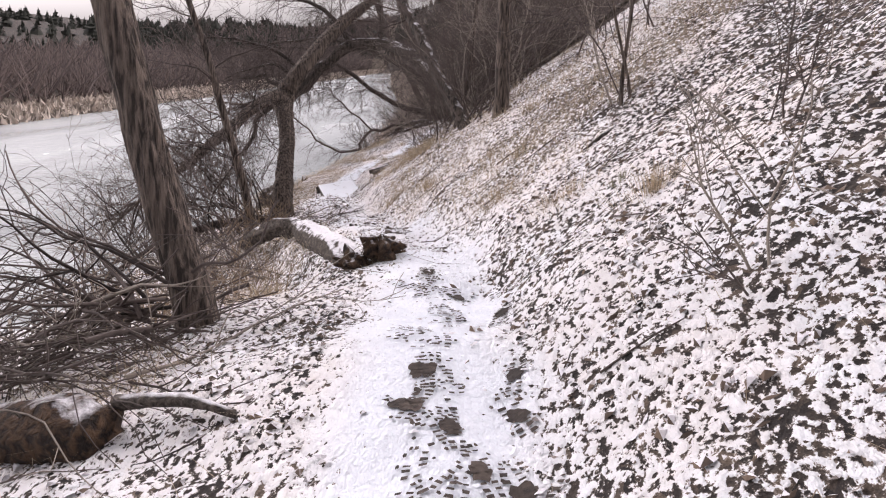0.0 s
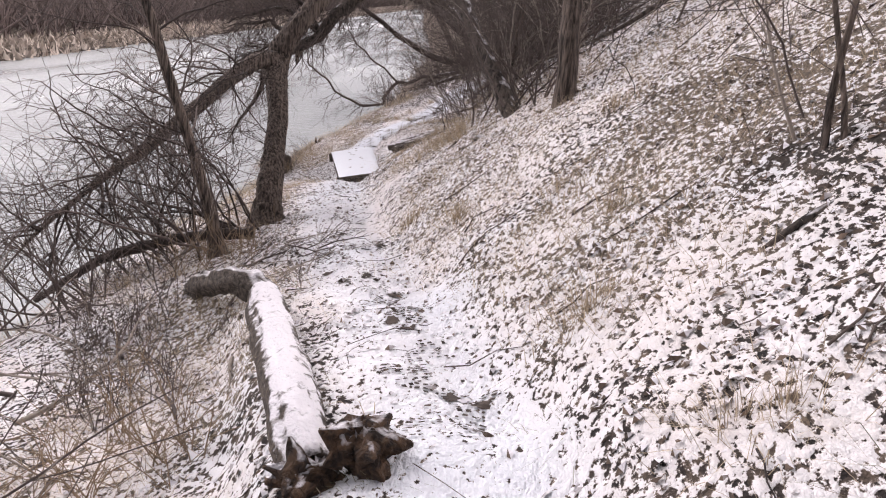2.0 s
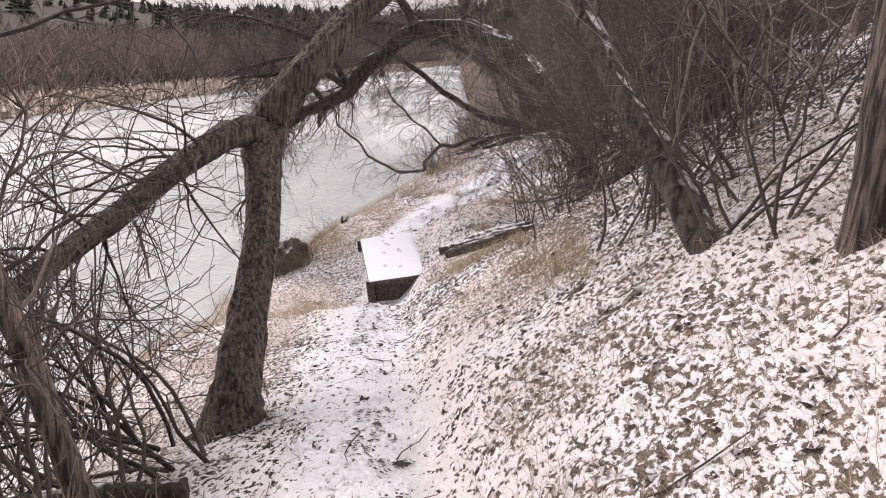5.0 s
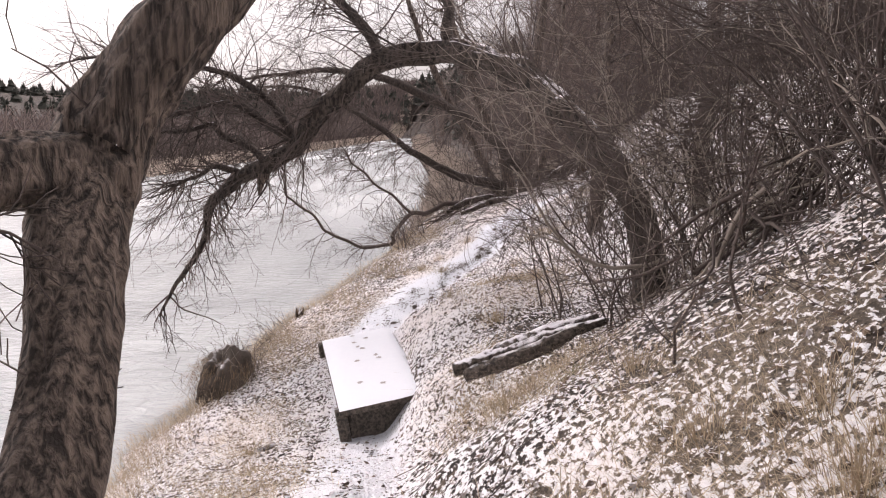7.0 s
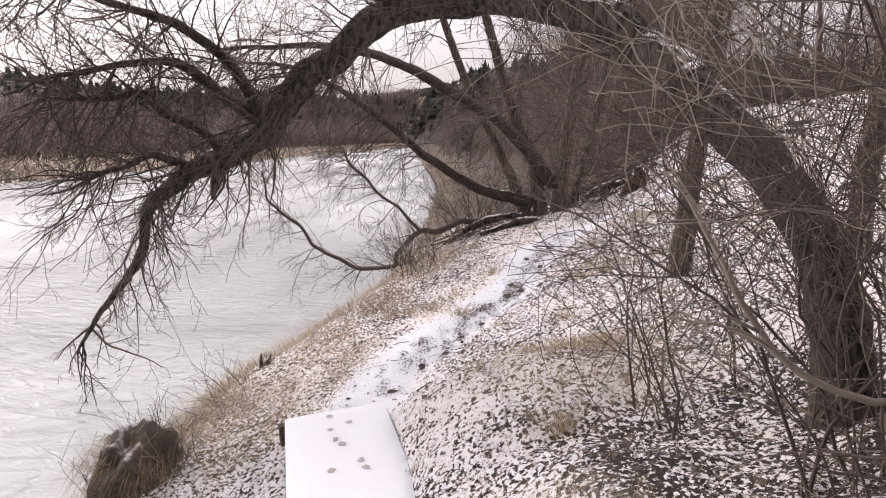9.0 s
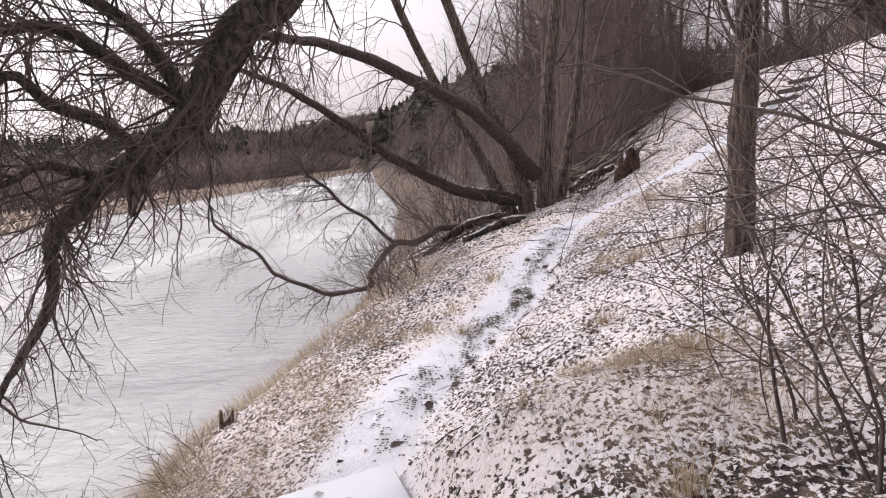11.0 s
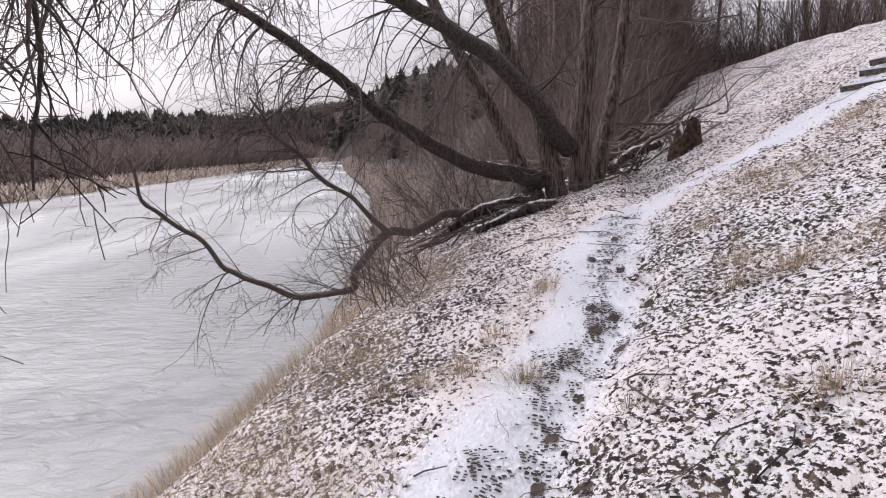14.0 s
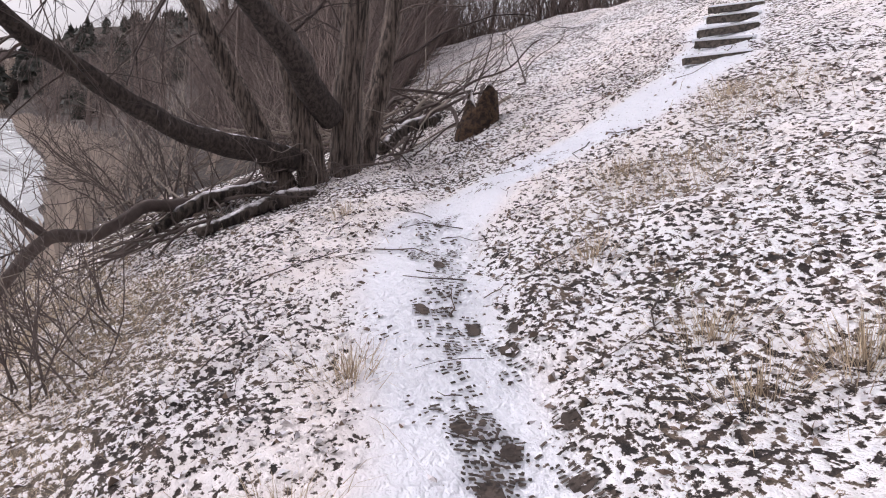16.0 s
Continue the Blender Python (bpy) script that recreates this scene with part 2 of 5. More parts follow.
# ---- mesh helpers ----
class Soup:
    """Collects vertices and faces for one mesh."""

    def __init__(self):
        self.v, self.f = [], []

    def tube(self, pts, r0, r1, sides=5, cap=True, lump=0.0, rng=None, flare=0.0):
        pts = [Vector(p) for p in pts]
        n = len(pts)
        base = self.last = len(self.v)
        ref = Vector((0.31, 0.87, 0.39)).normalized()
        prev = None
        for i, p in enumerate(pts):
            d = (pts[min(i + 1, n - 1)] - pts[max(i - 1, 0)])
            d = d.normalized() if d.length > 1e-7 else Vector((0, 0, 1))
            if prev is None:
                a = d.cross(ref)
                if a.length < 0.1:
                    a = d.cross(Vector((1, 0, 0)))
            else:
                a = prev - d * prev.dot(d)
            a = a.normalized()
            prev = a
            b = d.cross(a)
            k = i / (n - 1)
            r = r0 + (r1 - r0) * k
            if flare:
                r *= 1 + flare * max(0.0, 1 - k * 6) ** 2
            for s in range(sides):
                t = 2 * math.pi * s / sides
                q = r
                if lump:
                    q *= 1 + lump * (rng.random() - 0.5) * 2
                self.v.append(p + a * (math.cos(t) * q) + b * (math.sin(t) * q))
        for i in range(n - 1):
            for s in range(sides):
                u = base + i * sides
                w = (s + 1) % sides
                self.f.append((u + s, u + w, u + sides + w, u + sides + s))
        if cap:
            self.f.append(tuple(base + s for s in reversed(range(sides))))
            self.f.append(tuple(base + (n - 1) * sides + s for s in range(sides)))

    def poly(self, pts):
        base = len(self.v)
        self.v.extend(Vector(p) for p in pts)
        self.f.append(tuple(range(base, base + len(pts))))

    def box(self, m, size, wobble=0.0, rng=None):
        """A box with bevelled upright edges, by the matrix m."""
        x, y, z = (s / 2 for s in size)
        c = min(x, y, z) * 0.25
        ring = [(x - c, y), (x, y - c), (x, -y + c), (x - c, -y), (-x + c, -y), (-x, -y + c), (-x, y - c), (-x + c, y)]
        base = len(self.v)
        for zz, k in ((-z, 1.0), (z - c, 1.0), (z, 0.97)):
            for px_, py_ in ring:
                w = Vector((px_ * k, py_ * k, zz))
                if wobble:
                    w += Vector([(rng.random() - 0.5) * wobble for _ in range(3)])
                self.v.append(m @ w)
        for i in range(2):
            for s in range(8):
                w = (s + 1) % 8
                self.f.append((base + i * 8 + s, base + (i + 1) * 8 + s, base + (i + 1) * 8 + w, base + i * 8 + w))
        self.f.append(tuple(base + s for s in range(8)))
        self.f.append(tuple(base + 16 + s for s in reversed(range(8))))

    def mesh(self, name, smooth=True):
        me = bpy.data.meshes.new(name)
        me.from_pydata([tuple(p) for p in self.v], [], self.f)
        if smooth:
            me.polygons.foreach_set("use_smooth", [True] * len(me.polygons))
        me.update()
        return me


def put(name, soup, mat, parent=None, label="", smooth=True):
    me = soup.mesh(name, smooth)
    me.materials.append(mat)
    ob = new(name, me)
    if parent is not None:
        ob.parent = parent
        ob.matrix_parent_inverse = Matrix.Translation(-parent.location)
    if label:
        ob["label"] = label
    return ob


def thing(name, at, label, category, group=""):
    ob = new(name)
    ob.empty_display_size = 0.1
    ob.location = at
    return tagged(ob, label, category, group)


def smooth_line(nodes, step=0.12):
    """A line through the nodes, bent smoothly; the nodes may carry a radius as a fourth number."""
    out = []
    p = [np.array(q, float) for q in nodes]
    p = [2 * p[0] - p[1]] + p + [2 * p[-1] - p[-2]]
    for i in range(1, len(p) - 2):
        a, b, c, d = p[i - 1:i + 3]
        k = max(2, int(np.linalg.norm((c - b)[:3]) / step))
        for j in range(k):
            t = j / k
            out.append(0.5 * (2 * b + (c - a) * t + (2 * a - 5 * b + 4 * c - d) * t * t + (3 * b - a - 3 * c + d) * t ** 3))
    out.append(p[-2])
    return out


def limb(soup, nodes, sides=8, lump=0.0, rng=None, wander=0.0, step=0.12, flare=0.0, furrow=0.0):
    """A tube along nodes of (x, y, z, radius). Returns its line."""
    line = smooth_line(nodes, step)
    n = len(line)
    base = len(soup.v)
    if wander:
        for i, q in enumerate(line):
            nv = noise.noise_vector(Vector(q[:3]) * 2.3)
            q[:3] += np.array(nv) * wander
    prev = None
    for i, q in enumerate(line):
        d = Vector(line[min(i + 1, n - 1)][:3]) - Vector(line[max(i - 1, 0)][:3])
        d.normalize()
        a = d.cross(Vector((0.31, 0.87, 0.39))) if prev is None else prev - d * prev.dot(d)
        a.normalize()
        prev = a
        b = d.cross(a)
        r = max(q[3], 0.001) * (1 + flare * max(0.0, 1 - i * step / 0.35) ** 2)
        for s in range(sides):
            t = 2 * math.pi * s / sides
            w = a * math.cos(t) + b * math.sin(t)
            k = r
            if lump:
                k *= 1 + lump * noise.noise(Vector(q[:3]) * (0.35 / max(r, 0.01)) * 0.6 + w * 1.7) * 1.6 + lump * 0.6 * noise.noise(Vector(q[:3]) * 1.5 + w * 5)
            if furrow:
                e = noise.noise(Vector((math.cos(t) * 2.6, math.sin(t) * 2.6, i * step * 2.4 + 3)))
                g = noise.noise(Vector((math.cos(t) * 6.5, math.sin(t) * 6.5, i * step * 6)))
                k *= 1 + furrow * (0.55 - 2.6 * abs(e)) + furrow * 0.8 * g
            soup.v.append(Vector(q[:3]) + w * k)
    for i in range(n - 1):
        for s in range(sides):
            u, w = base + i * sides, (s + 1) % sides
            soup.f.append((u + s, u + w, u + sides + w, u + sides + s))
    soup.f.append(tuple(base + s for s in reversed(range(sides))))
    soup.f.append(tuple(base + (n - 1) * sides + s for s in range(sides)))
    return line


def turn_from(d, angle, rng):
    d = d.normalized()
    a = d.cross(Vector((rng.uniform(-1, 1), rng.uniform(-1, 1), rng.uniform(-1, 1))))
    if a.length < 1e-3:
        a = d.cross(Vector((1, 0, 0)))
    return Matrix.Rotation(angle, 3, a.normalized()) @ d


def in_the_way(p):
    """Whether a twig would hang into the trodden way."""
    if p.y > 27 or abs(p.x - at_y(LINE_X, p.y)) > 0.62:
        return False
    z = at_y(LINE_Z, p.y)
    return z + 0.25 < p.z < z + 2.3


def grow(soup, rng, p, d, length, r, level, droop=0.0, kids=4, spread=(0.5, 1.0), seg=0.12, jitter=0.27, thin=0.0019, root=None):
    """A branch with side branches. droop bends it down, or up where it is negative."""
    p, d = Vector(p), Vector(d).normalized()
    n = max(3, int(length / seg))
    pts = [p.copy()]
    dirs = []
    for i in range(n):
        d = (d + Vector((rng.gauss(0, jitter), rng.gauss(0, jitter), rng.gauss(0, jitter))) * 0.55 + Vector((0, 0, -droop * 0.16))).normalized()
        p = p + d * (length / n)
        if in_the_way(p):
            break
        pts.append(p.copy())
        dirs.append(d.copy())
    n = len(pts) - 1
    if n < 2:
        return
    end = max(thin, r * 0.3)
    sides = 5 if r > 0.02 else (4 if r > 0.008 else 3)
    soup.tube(pts, r, end, sides, cap=False)
    base = soup.last
    if root is not None:
        soup.f.append((root, base, base + 1))
    if level <= 0:
        return
    for _ in range(kids):
        k = rng.uniform(0.15, 0.98)
        i = min(n - 1, int(k * n))
        q = pts[i].lerp(pts[i + 1], k * n - i)
        e = turn_from(dirs[i], rng.uniform(*spread), rng)
        grow(soup, rng, q, e, length * rng.uniform(0.32, 0.62), max(thin, (r + (end - r) * k) * 0.62), level - 1, droop, max(2, kids - 1), spread, seg * 0.8, jitter * 1.15, thin, base + i * sides)


def twigs_along(soup, rng, line, count, lengths, r, level, droop=0.0, kids=4, start=0.1, stop=1.0, spread=(0.6, 1.3), aim=None, jitter=0.27):
    n = len(line)
    for _ in range(count):
        i = int(rng.uniform(start, stop) * (n - 2))
        d = Vector(line[i + 1][:3]) - Vector(line[i][:3])
        e = turn_from(d, rng.uniform(*spread), rng)
        if aim is not None:
            e = (e + Vector(aim)).normalized()
        big = line[i][3] if len(line[i]) > 3 else r
        grow(soup, rng, line[i][:3], e, rng.uniform(*lengths), min(r * rng.uniform(0.6, 1.2), big * 0.8), level, droop, kids, jitter=jitter)


# ---- lie of the land ----
def at_y(table, y):
    a = table[0]
    if y <= a[0]:
        return a[1]
    for c in table:
        if y <= c[0]:
            return a[1] + (c[1] - a[1]) * (y - a[0]) / (c[0] - a[0]) if c[0] > a[0] else c[1]
        a = c
    return a[1]


LINE_X = ((-60, 1.6), (-8, 1.1), (2, 0.62), (5, 0.45), (7, 0.25), (9.75, -0.5), (12.5, -1.25), (15, -1.75), (17.6, -1.95), (20.3, -2.35), (21.4, -2.25), (22.4, -1.88), (23.7, -1.22), (24.7, -0.95), (26, -0.5), (28, 0.1), (32, 0.5), (60, 2.0), (100, -2.0), (160, -9.0), (400, -30.0))
LINE_Z = ((-60, 0.3), (-8, 0.25), (2, 0.22), (5, 0.42), (7, 0.30), (8.4, 0.12), (9.75, -0.10), (12.5, -0.46), (15, -0.80), (16.2, -1.15), (17.3, -1.62), (18.6, -1.70), (20.3, -1.52), (21.4, -1.42), (22.4, -1.25), (23.7, -0.98), (24.7, -0.78), (26, -0.54), (28, -0.30), (32, -0.15), (60, -0.5), (100, -1.0), (400, -1.0))
RISE = ((-60, 0.7), (5, 0.80), (11, 0.80), (15.5, 0.72), (18, 0.58), (21, 0.46), (25, 0.47), (27, 0.52), (34, 0.6), (60, 0.5), (400, 0.3))
SHORE = ((-60, -5.6), (5, -4.7), (10, -4.6), (15, -4.55), (20, -4.5), (23, -4.3), (25, -3.9), (28, -3.45), (35, -3.35), (48, -3.9), (62, -4.9), (80, -7.0), (100, -9.5), (155, -15.0), (400, -40.0))
FAR_SHORE = -20.0
HILL = ((-400, 2), (-140, 3), (-75, 5.0), (-48, 7.0), (-28, 10.5), (-8, 15.0), (10, 16.5), (60, 18), (400, 18))
CREST = ((-60, 12), (17, 12), (22, 5.5), (27, 2.7), (30, 2.3), (40, 2.3), (60, 3.0), (400, 3.0))


def shore_at(y):
    """The near edge of the water, ragged along the walk."""
    x = at_y(SHORE, y)
    if 0 < y < 60:
        x += 0.22 * noise.noise(Vector((0.3, y * 0.55, 2.0))) + 0.13 * noise.noise(Vector((0.7, y * 1.9, 5.0)))
    return x


def soft_step(a, b, v):
    t = min(1.0, max(0.0, (v - a) / (b - a)))
    return t * t * (3 - 2 * t)


def ground_z(x, y, rough=True):
    xp, zp = at_y(LINE_X, y), at_y(LINE_Z, y)
    shore = shore_at(y)
    if x >= xp:
        d = x - xp
        s = at_y(RISE, y)
        z = zp + s * max(0.0, d - 0.22) * (1 if d > 0.6 else soft_step(0.1, 0.6, d))
        if 16.6 < y < 21:
            # the slope comes level with the upper edge of the step box
            z += 0.40 * soft_step(0.02, 0.46, d) * (1 - soft_step(0.9, 2.4, d)) * soft_step(16.5, 17.4, y) * (1 - soft_step(19.8, 20.9, y))
        top = 6.5 + 0.06 * max(0.0, y - 20)
        if z - zp > top * 0.7:
            e = z - zp - top * 0.7
            z = zp + top * 0.7 + top * 0.5 * (1 - math.exp(-e / (top * 0.5)))
        crest = at_y(CREST, y) - 0.5
        if z > crest:
            z = crest + 0.5 * (1 - math.exp(-(z - crest) / 0.5)) + 0.02 * (z - crest)
    elif x > shore:
        u = (xp - x) / max(0.3, xp - shore)
        f = 0.40 * (u / 0.66) ** 1.25 if u < 0.66 else 0.40 + 0.60 * ((u - 0.66) / 0.34) ** 1.15
        z = zp + (WATER - 0.02 - zp) * f
        if 6.4 < y < 9.8:
            # the bank drops away behind the fallen log
            e = -0.30 - (y - 6.95) * 0.37 - x
            z -= 0.20 * soft_step(0.0, 0.22, e) * (1 - soft_step(0.6, 2.0, e)) * soft_step(6.4, 7.0, y) * (1 - soft_step(8.9, 9.8, y))
    elif x > FAR_SHORE:
        z = WATER - 0.02 - 0.9 * min(1.0, (shore - x) / 1.5) * min(1.0, (x - FAR_SHORE) / 1.5)
    else:
        d = FAR_SHORE - x
        z = WATER + 0.45 * soft_step(0, 1.2, d) + 0.9 * soft_step(2, 30, d) + 9.0 * soft_step(50, 170, d)
    if y > 80 and (x > shore or x < FAR_SHORE):
        z += at_y(HILL, x) * soft_step(90, 205, y) * max(soft_step(2, 34, x - shore if x > shore else FAR_SHORE - x), soft_step(185, 225, y)) * (1 + 0.10 * noise.noise(Vector((x * 0.03, y * 0.03, 1.0))))
    if rough and (x > shore or x < FAR_SHORE):
        v = Vector((x, y, 0.0))
        z += 0.055 * noise.noise(v * 1.1) + 0.030 * noise.noise(v * 3.1 + Vector((7, 3, 0)))
        if x > shore and -2 < y < 45:
            calm = 1 - 0.6 * trail_at(x, y)
            z += (0.020 * noise.noise(v * 8.0) + 0.013 * noise.noise(v * 17.0)) * calm
    return z


TRAIL = ((1.1, -8), (0.66, 2), (0.5, 4), (0.42, 5.5), (0.32, 7), (-0.02, 8.4), (-0.5, 9.75), (-0.95, 11.2), (-1.3, 12.7), (-1.72, 15), (-2.0, 17.6), (-2.4, 20.3), (-2.3, 21.3), (-1.88, 22.4), (-1.25, 23.6), (-0.9, 24.8), (-0.5, 25.9), (0.2, 26.6), (1.1, 26.5), (2.2, 26.7), (3.4, 27.9))


TRODDEN = ((-60, 1), (5.5, 1), (7.5, 0.55), (13, 0.5), (17, 0.6), (20.5, 0.95), (24, 1.0), (28, 0.9))


def trail_at(x, y):
    """1 on the trodden trail, 0 well away from it."""
    best = 9.0
    for (ax, ay), (bx, by) in zip(TRAIL, TRAIL[1:]):
        if y < min(ay, by) - 1 or y > max(ay, by) + 1:
            continue
        ux, uy = bx - ax, by - ay
        k = min(1.0, max(0.0, ((x - ax) * ux + (y - ay) * uy) / (ux * ux + uy * uy)))
        best = min(best, math.hypot(x - ax - ux * k, y - ay - uy * k))
    return (1 - soft_step(0.18, 0.44, best + 0.10 * noise.noise(Vector((x * 1.7, y * 1.7, 4.0))))) * at_y(TRODDEN, y)


BANK_GRASS = ((-2.35, 12.9, 0.6, 0.9), (-2.4, 15.6, 0.5, 1.0), (-2.7, 28.0, 0.7, 1.8), (-2.6, 21.8, 0.5, 0.9), (-1.2, 7.9, 0.7, 1.2), (-1.45, 9.3, 0.7, 1.0), (-2.4, 11.3, 0.8, 1.2), (-2.7, 14.3, 0.8, 1.3), (-3.2, 18.0, 0.5, 1.4), (-3.4, 20.8, 0.7, 1.3), (-3.2, 22.8, 0.5, 1.2), (-2.8, 24.6, 0.6, 1.2), (-2.3, 26.2, 0.6, 1.5))
SLOPE_GRASS = ((-1.1, 5.1, 0.55, 0.7), (1.0, 8.4, 0.7, 1.3), (1.9, 9.0, 0.9, 1.5), (0.7, 12.2, 0.9, 1.2), (2.8, 11.0, 0.8, 1.8), (2.1, 12.8, 0.7, 1.1), (0.15, 9.9, 0.6, 0.9), (0.5, 10.9, 0.7, 1.2), (1.3, 9.2, 0.5, 0.6), (-0.1, 11.6, 0.5, 0.6), (1.6, 10.6, 0.7, 1.0), (-1.0, 8.0, 0.5, 0.9), (0.9, 9.4, 0.25, 0.25))
FAR_SLOPE_GRASS = ((-0.55, 13.6, 0.5, 0.7), (-0.7, 15.5, 0.4, 0.6), (-1.05, 17.2, 0.4, 1.0), (-0.6, 19.9, 0.8, 0.9), (-0.4, 13.2, 0.6, 0.5), (-1.0, 15.6, 0.35, 0.5), (0.4, 23.1, 0.5, 0.4), (0.6, 25.2, 0.7, 0.4), (1.7, 25.6, 0.6, 0.4), (-0.7, 19.6, 0.9, 0.8), (-0.2, 14.2, 0.6, 0.6))
GRASSY = BANK_GRASS + SLOPE_GRASS + FAR_SLOPE_GRASS


def grassy_at(x, y):
    g = 0.0
    ragged = 0.35 * noise.noise(Vector((x * 2.1, y * 2.1, 9.0)))
    for cx, cy, rx, ry in GRASSY:
        if abs(x - cx) < rx * 1.6 and abs(y - cy) < ry * 1.6:
            g = max(g, 1 - soft_step(0.45, 1.15, math.hypot((x - cx) / rx, (y - cy) / ry) + ragged))
    shore = shore_at(y)
    if x < shore + 1.1:
        g = max(g, 1 - soft_step(0.35, 1.1, x - shore))
    return g


def spread_axis(lo, hi, near_lo, near_hi, step, grow_by=1.14):
    mid = list(np.arange(near_lo, near_hi, step))
    left, right = [], []
    v, s = near_lo, step
    while v > lo:
        s *= grow_by
        v -= s
        left.append(v)
    v, s = mid[-1], step
    while v < hi:
        s *= grow_by
        v += s
        right.append(v)
    return left[::-1] + mid + right


def woods_edge(x):
    """Where the bare woods begin, beyond the clump and behind the crest."""
    return 30.5 + 2.0 * max(0.0, x - 0.5) if x < 5.5 else 40.5 - 6.0 * min(3.0, x - 5.5)


def sparse_snow(x, y):
    """Where the snow lies thinner: high on the slope and over the edge of the bank."""
    d = x - at_y(LINE_X, y)
    high = 0.19 * soft_step(0.9, 1.7, d) * (1 - soft_step(9, 11, y))
    bank = 0.13 * soft_step(0.45, 1.1, -d) * soft_step(19, 21, y)
    under = 0.28 * soft_step(0.9, 1.4, d) * soft_step(13.0, 14.5, y) * (1 - soft_step(18, 19.5, y))
    return max(high, bank, under)


def build_ground():
    xs = spread_axis(-420, 320, -5.2, 3.2, 0.07)
    ys = spread_axis(-80, 480, 1.6, 29.0, 0.075)
    verts, trail, grass, wild = [], [], [], []
    for y in ys:
        for x in xs:
            verts.append((x, y, ground_z(x, y)))
            near = -5.5 < x < 6 and -9 < y < 30
            trail.append(trail_at(x, y) if near else 0.0)
            grass.append(grassy_at(x, y) if near else (0.9 if FAR_SHORE - 5 < x < FAR_SHORE else 0.05))
            wild.append(sparse_snow(x, y) if x > -6 and y < woods_edge(x) else 1.0)
    w = len(xs)
    faces = [(j * w + i, j * w + i + 1, (j + 1) * w + i + 1, (j + 1) * w + i) for j in range(len(ys) - 1) for i in range(w - 1)]
    me = bpy.data.meshes.new("ground")
    me.from_pydata(verts, [], faces)
    me.polygons.foreach_set("use_smooth", [True] * len(me.polygons))
    for key, vals in (("trail", trail), ("grassy", grass), ("wild", wild)):
        a = me.attributes.new(key, "FLOAT", "POINT")
        a.data.foreach_set("value", vals)
    me.materials.append(M_GROUND)
    return tagged(new("ground", me), "snow-dusted leaf litter on a wooded river bank", "ground", kind="structure")


build_ground()
soup = Soup()
soup.poly([(-60, -80, WATER), (40, -80, WATER), (40, 480, WATER), (-60, 480, WATER)])
tagged(put("water", soup, M_WATER), "pale milky river with small ripples", "river", kind="structure")

# ---- trees ----
def tree_arch():
    """The furrowed tree by the trail whose limb leans out over the water."""
    rng = random.Random(11)
    t = thing("leaning_tree", (-1.95, 12.4, ground_z(-1.95, 12.4)), "dark furrowed riverside tree forking low over the water", "tree")
    s = Soup()
    line = limb(s, [(-1.93, 12.35, -0.75, 0.16), (-1.95, 12.5, -0.35, 0.128), (-1.98, 12.78, 0.0, 0.114), (-2.03, 13.08, 0.35, 0.108), (-2.12, 13.33, 0.65, 0.12), (-2.18, 13.52, 0.86, 0.135), (-2.12, 13.6, 1.04, 0.12)], 54, 0.10, rng, step=0.022, flare=0.5, furrow=0.085)
    put("trunk", s, M_BARK, t)
    s = Soup()
    left = limb(s, [(-2.10, 13.56, 0.88, 0.11), (-2.32, 13.3, 0.88, 0.088), (-2.52, 12.98, 0.69, 0.078), (-2.79, 12.5, 0.37, 0.07), (-2.92, 12.0, 0.16, 0.055), (-2.98, 11.5, 0.05, 0.042), (-3.1, 11.0, -0.1, 0.026), (-3.35, 10.4, -0.45, 0.012)], 36, 0.10, rng, 0.02, 0.035, furrow=0.075)
    put("limb", s, M_BARK, t, "limb sagging towards the water")
    s = Soup()
    right = limb(s, [(-2.14, 13.56, 0.98, 0.125), (-2.06, 13.6, 1.12, 0.115), (-1.91, 13.66, 1.34, 0.105), (-1.68, 13.9, 1.69, 0.095), (-1.35, 14.4, 2.1, 0.08), (-1.0, 15.2, 2.5, 0.05), (-0.8, 16.2, 2.8, 0.02)], 48, 0.10, rng, 0.01, 0.024, furrow=0.085)
    put("limb", s, M_BARK, t)
    s = Soup()
    twigs_along(s, rng, left, 66, (0.5, 1.4), 0.012, 2, 0.35, 5, 0.15, 1.0, jitter=0.36)
    twigs_along(s, rng, right, 26, (0.4, 1.0), 0.012, 2, -0.1, 4, 0.35, 1.0)
    twigs_along(s, rng, line, 12, (0.2, 0.55), 0.005, 1, 0.3, 3, 0.5, 1.0)
    put("crown", s, M_TWIG, t, "bare dark twigs")
    return t


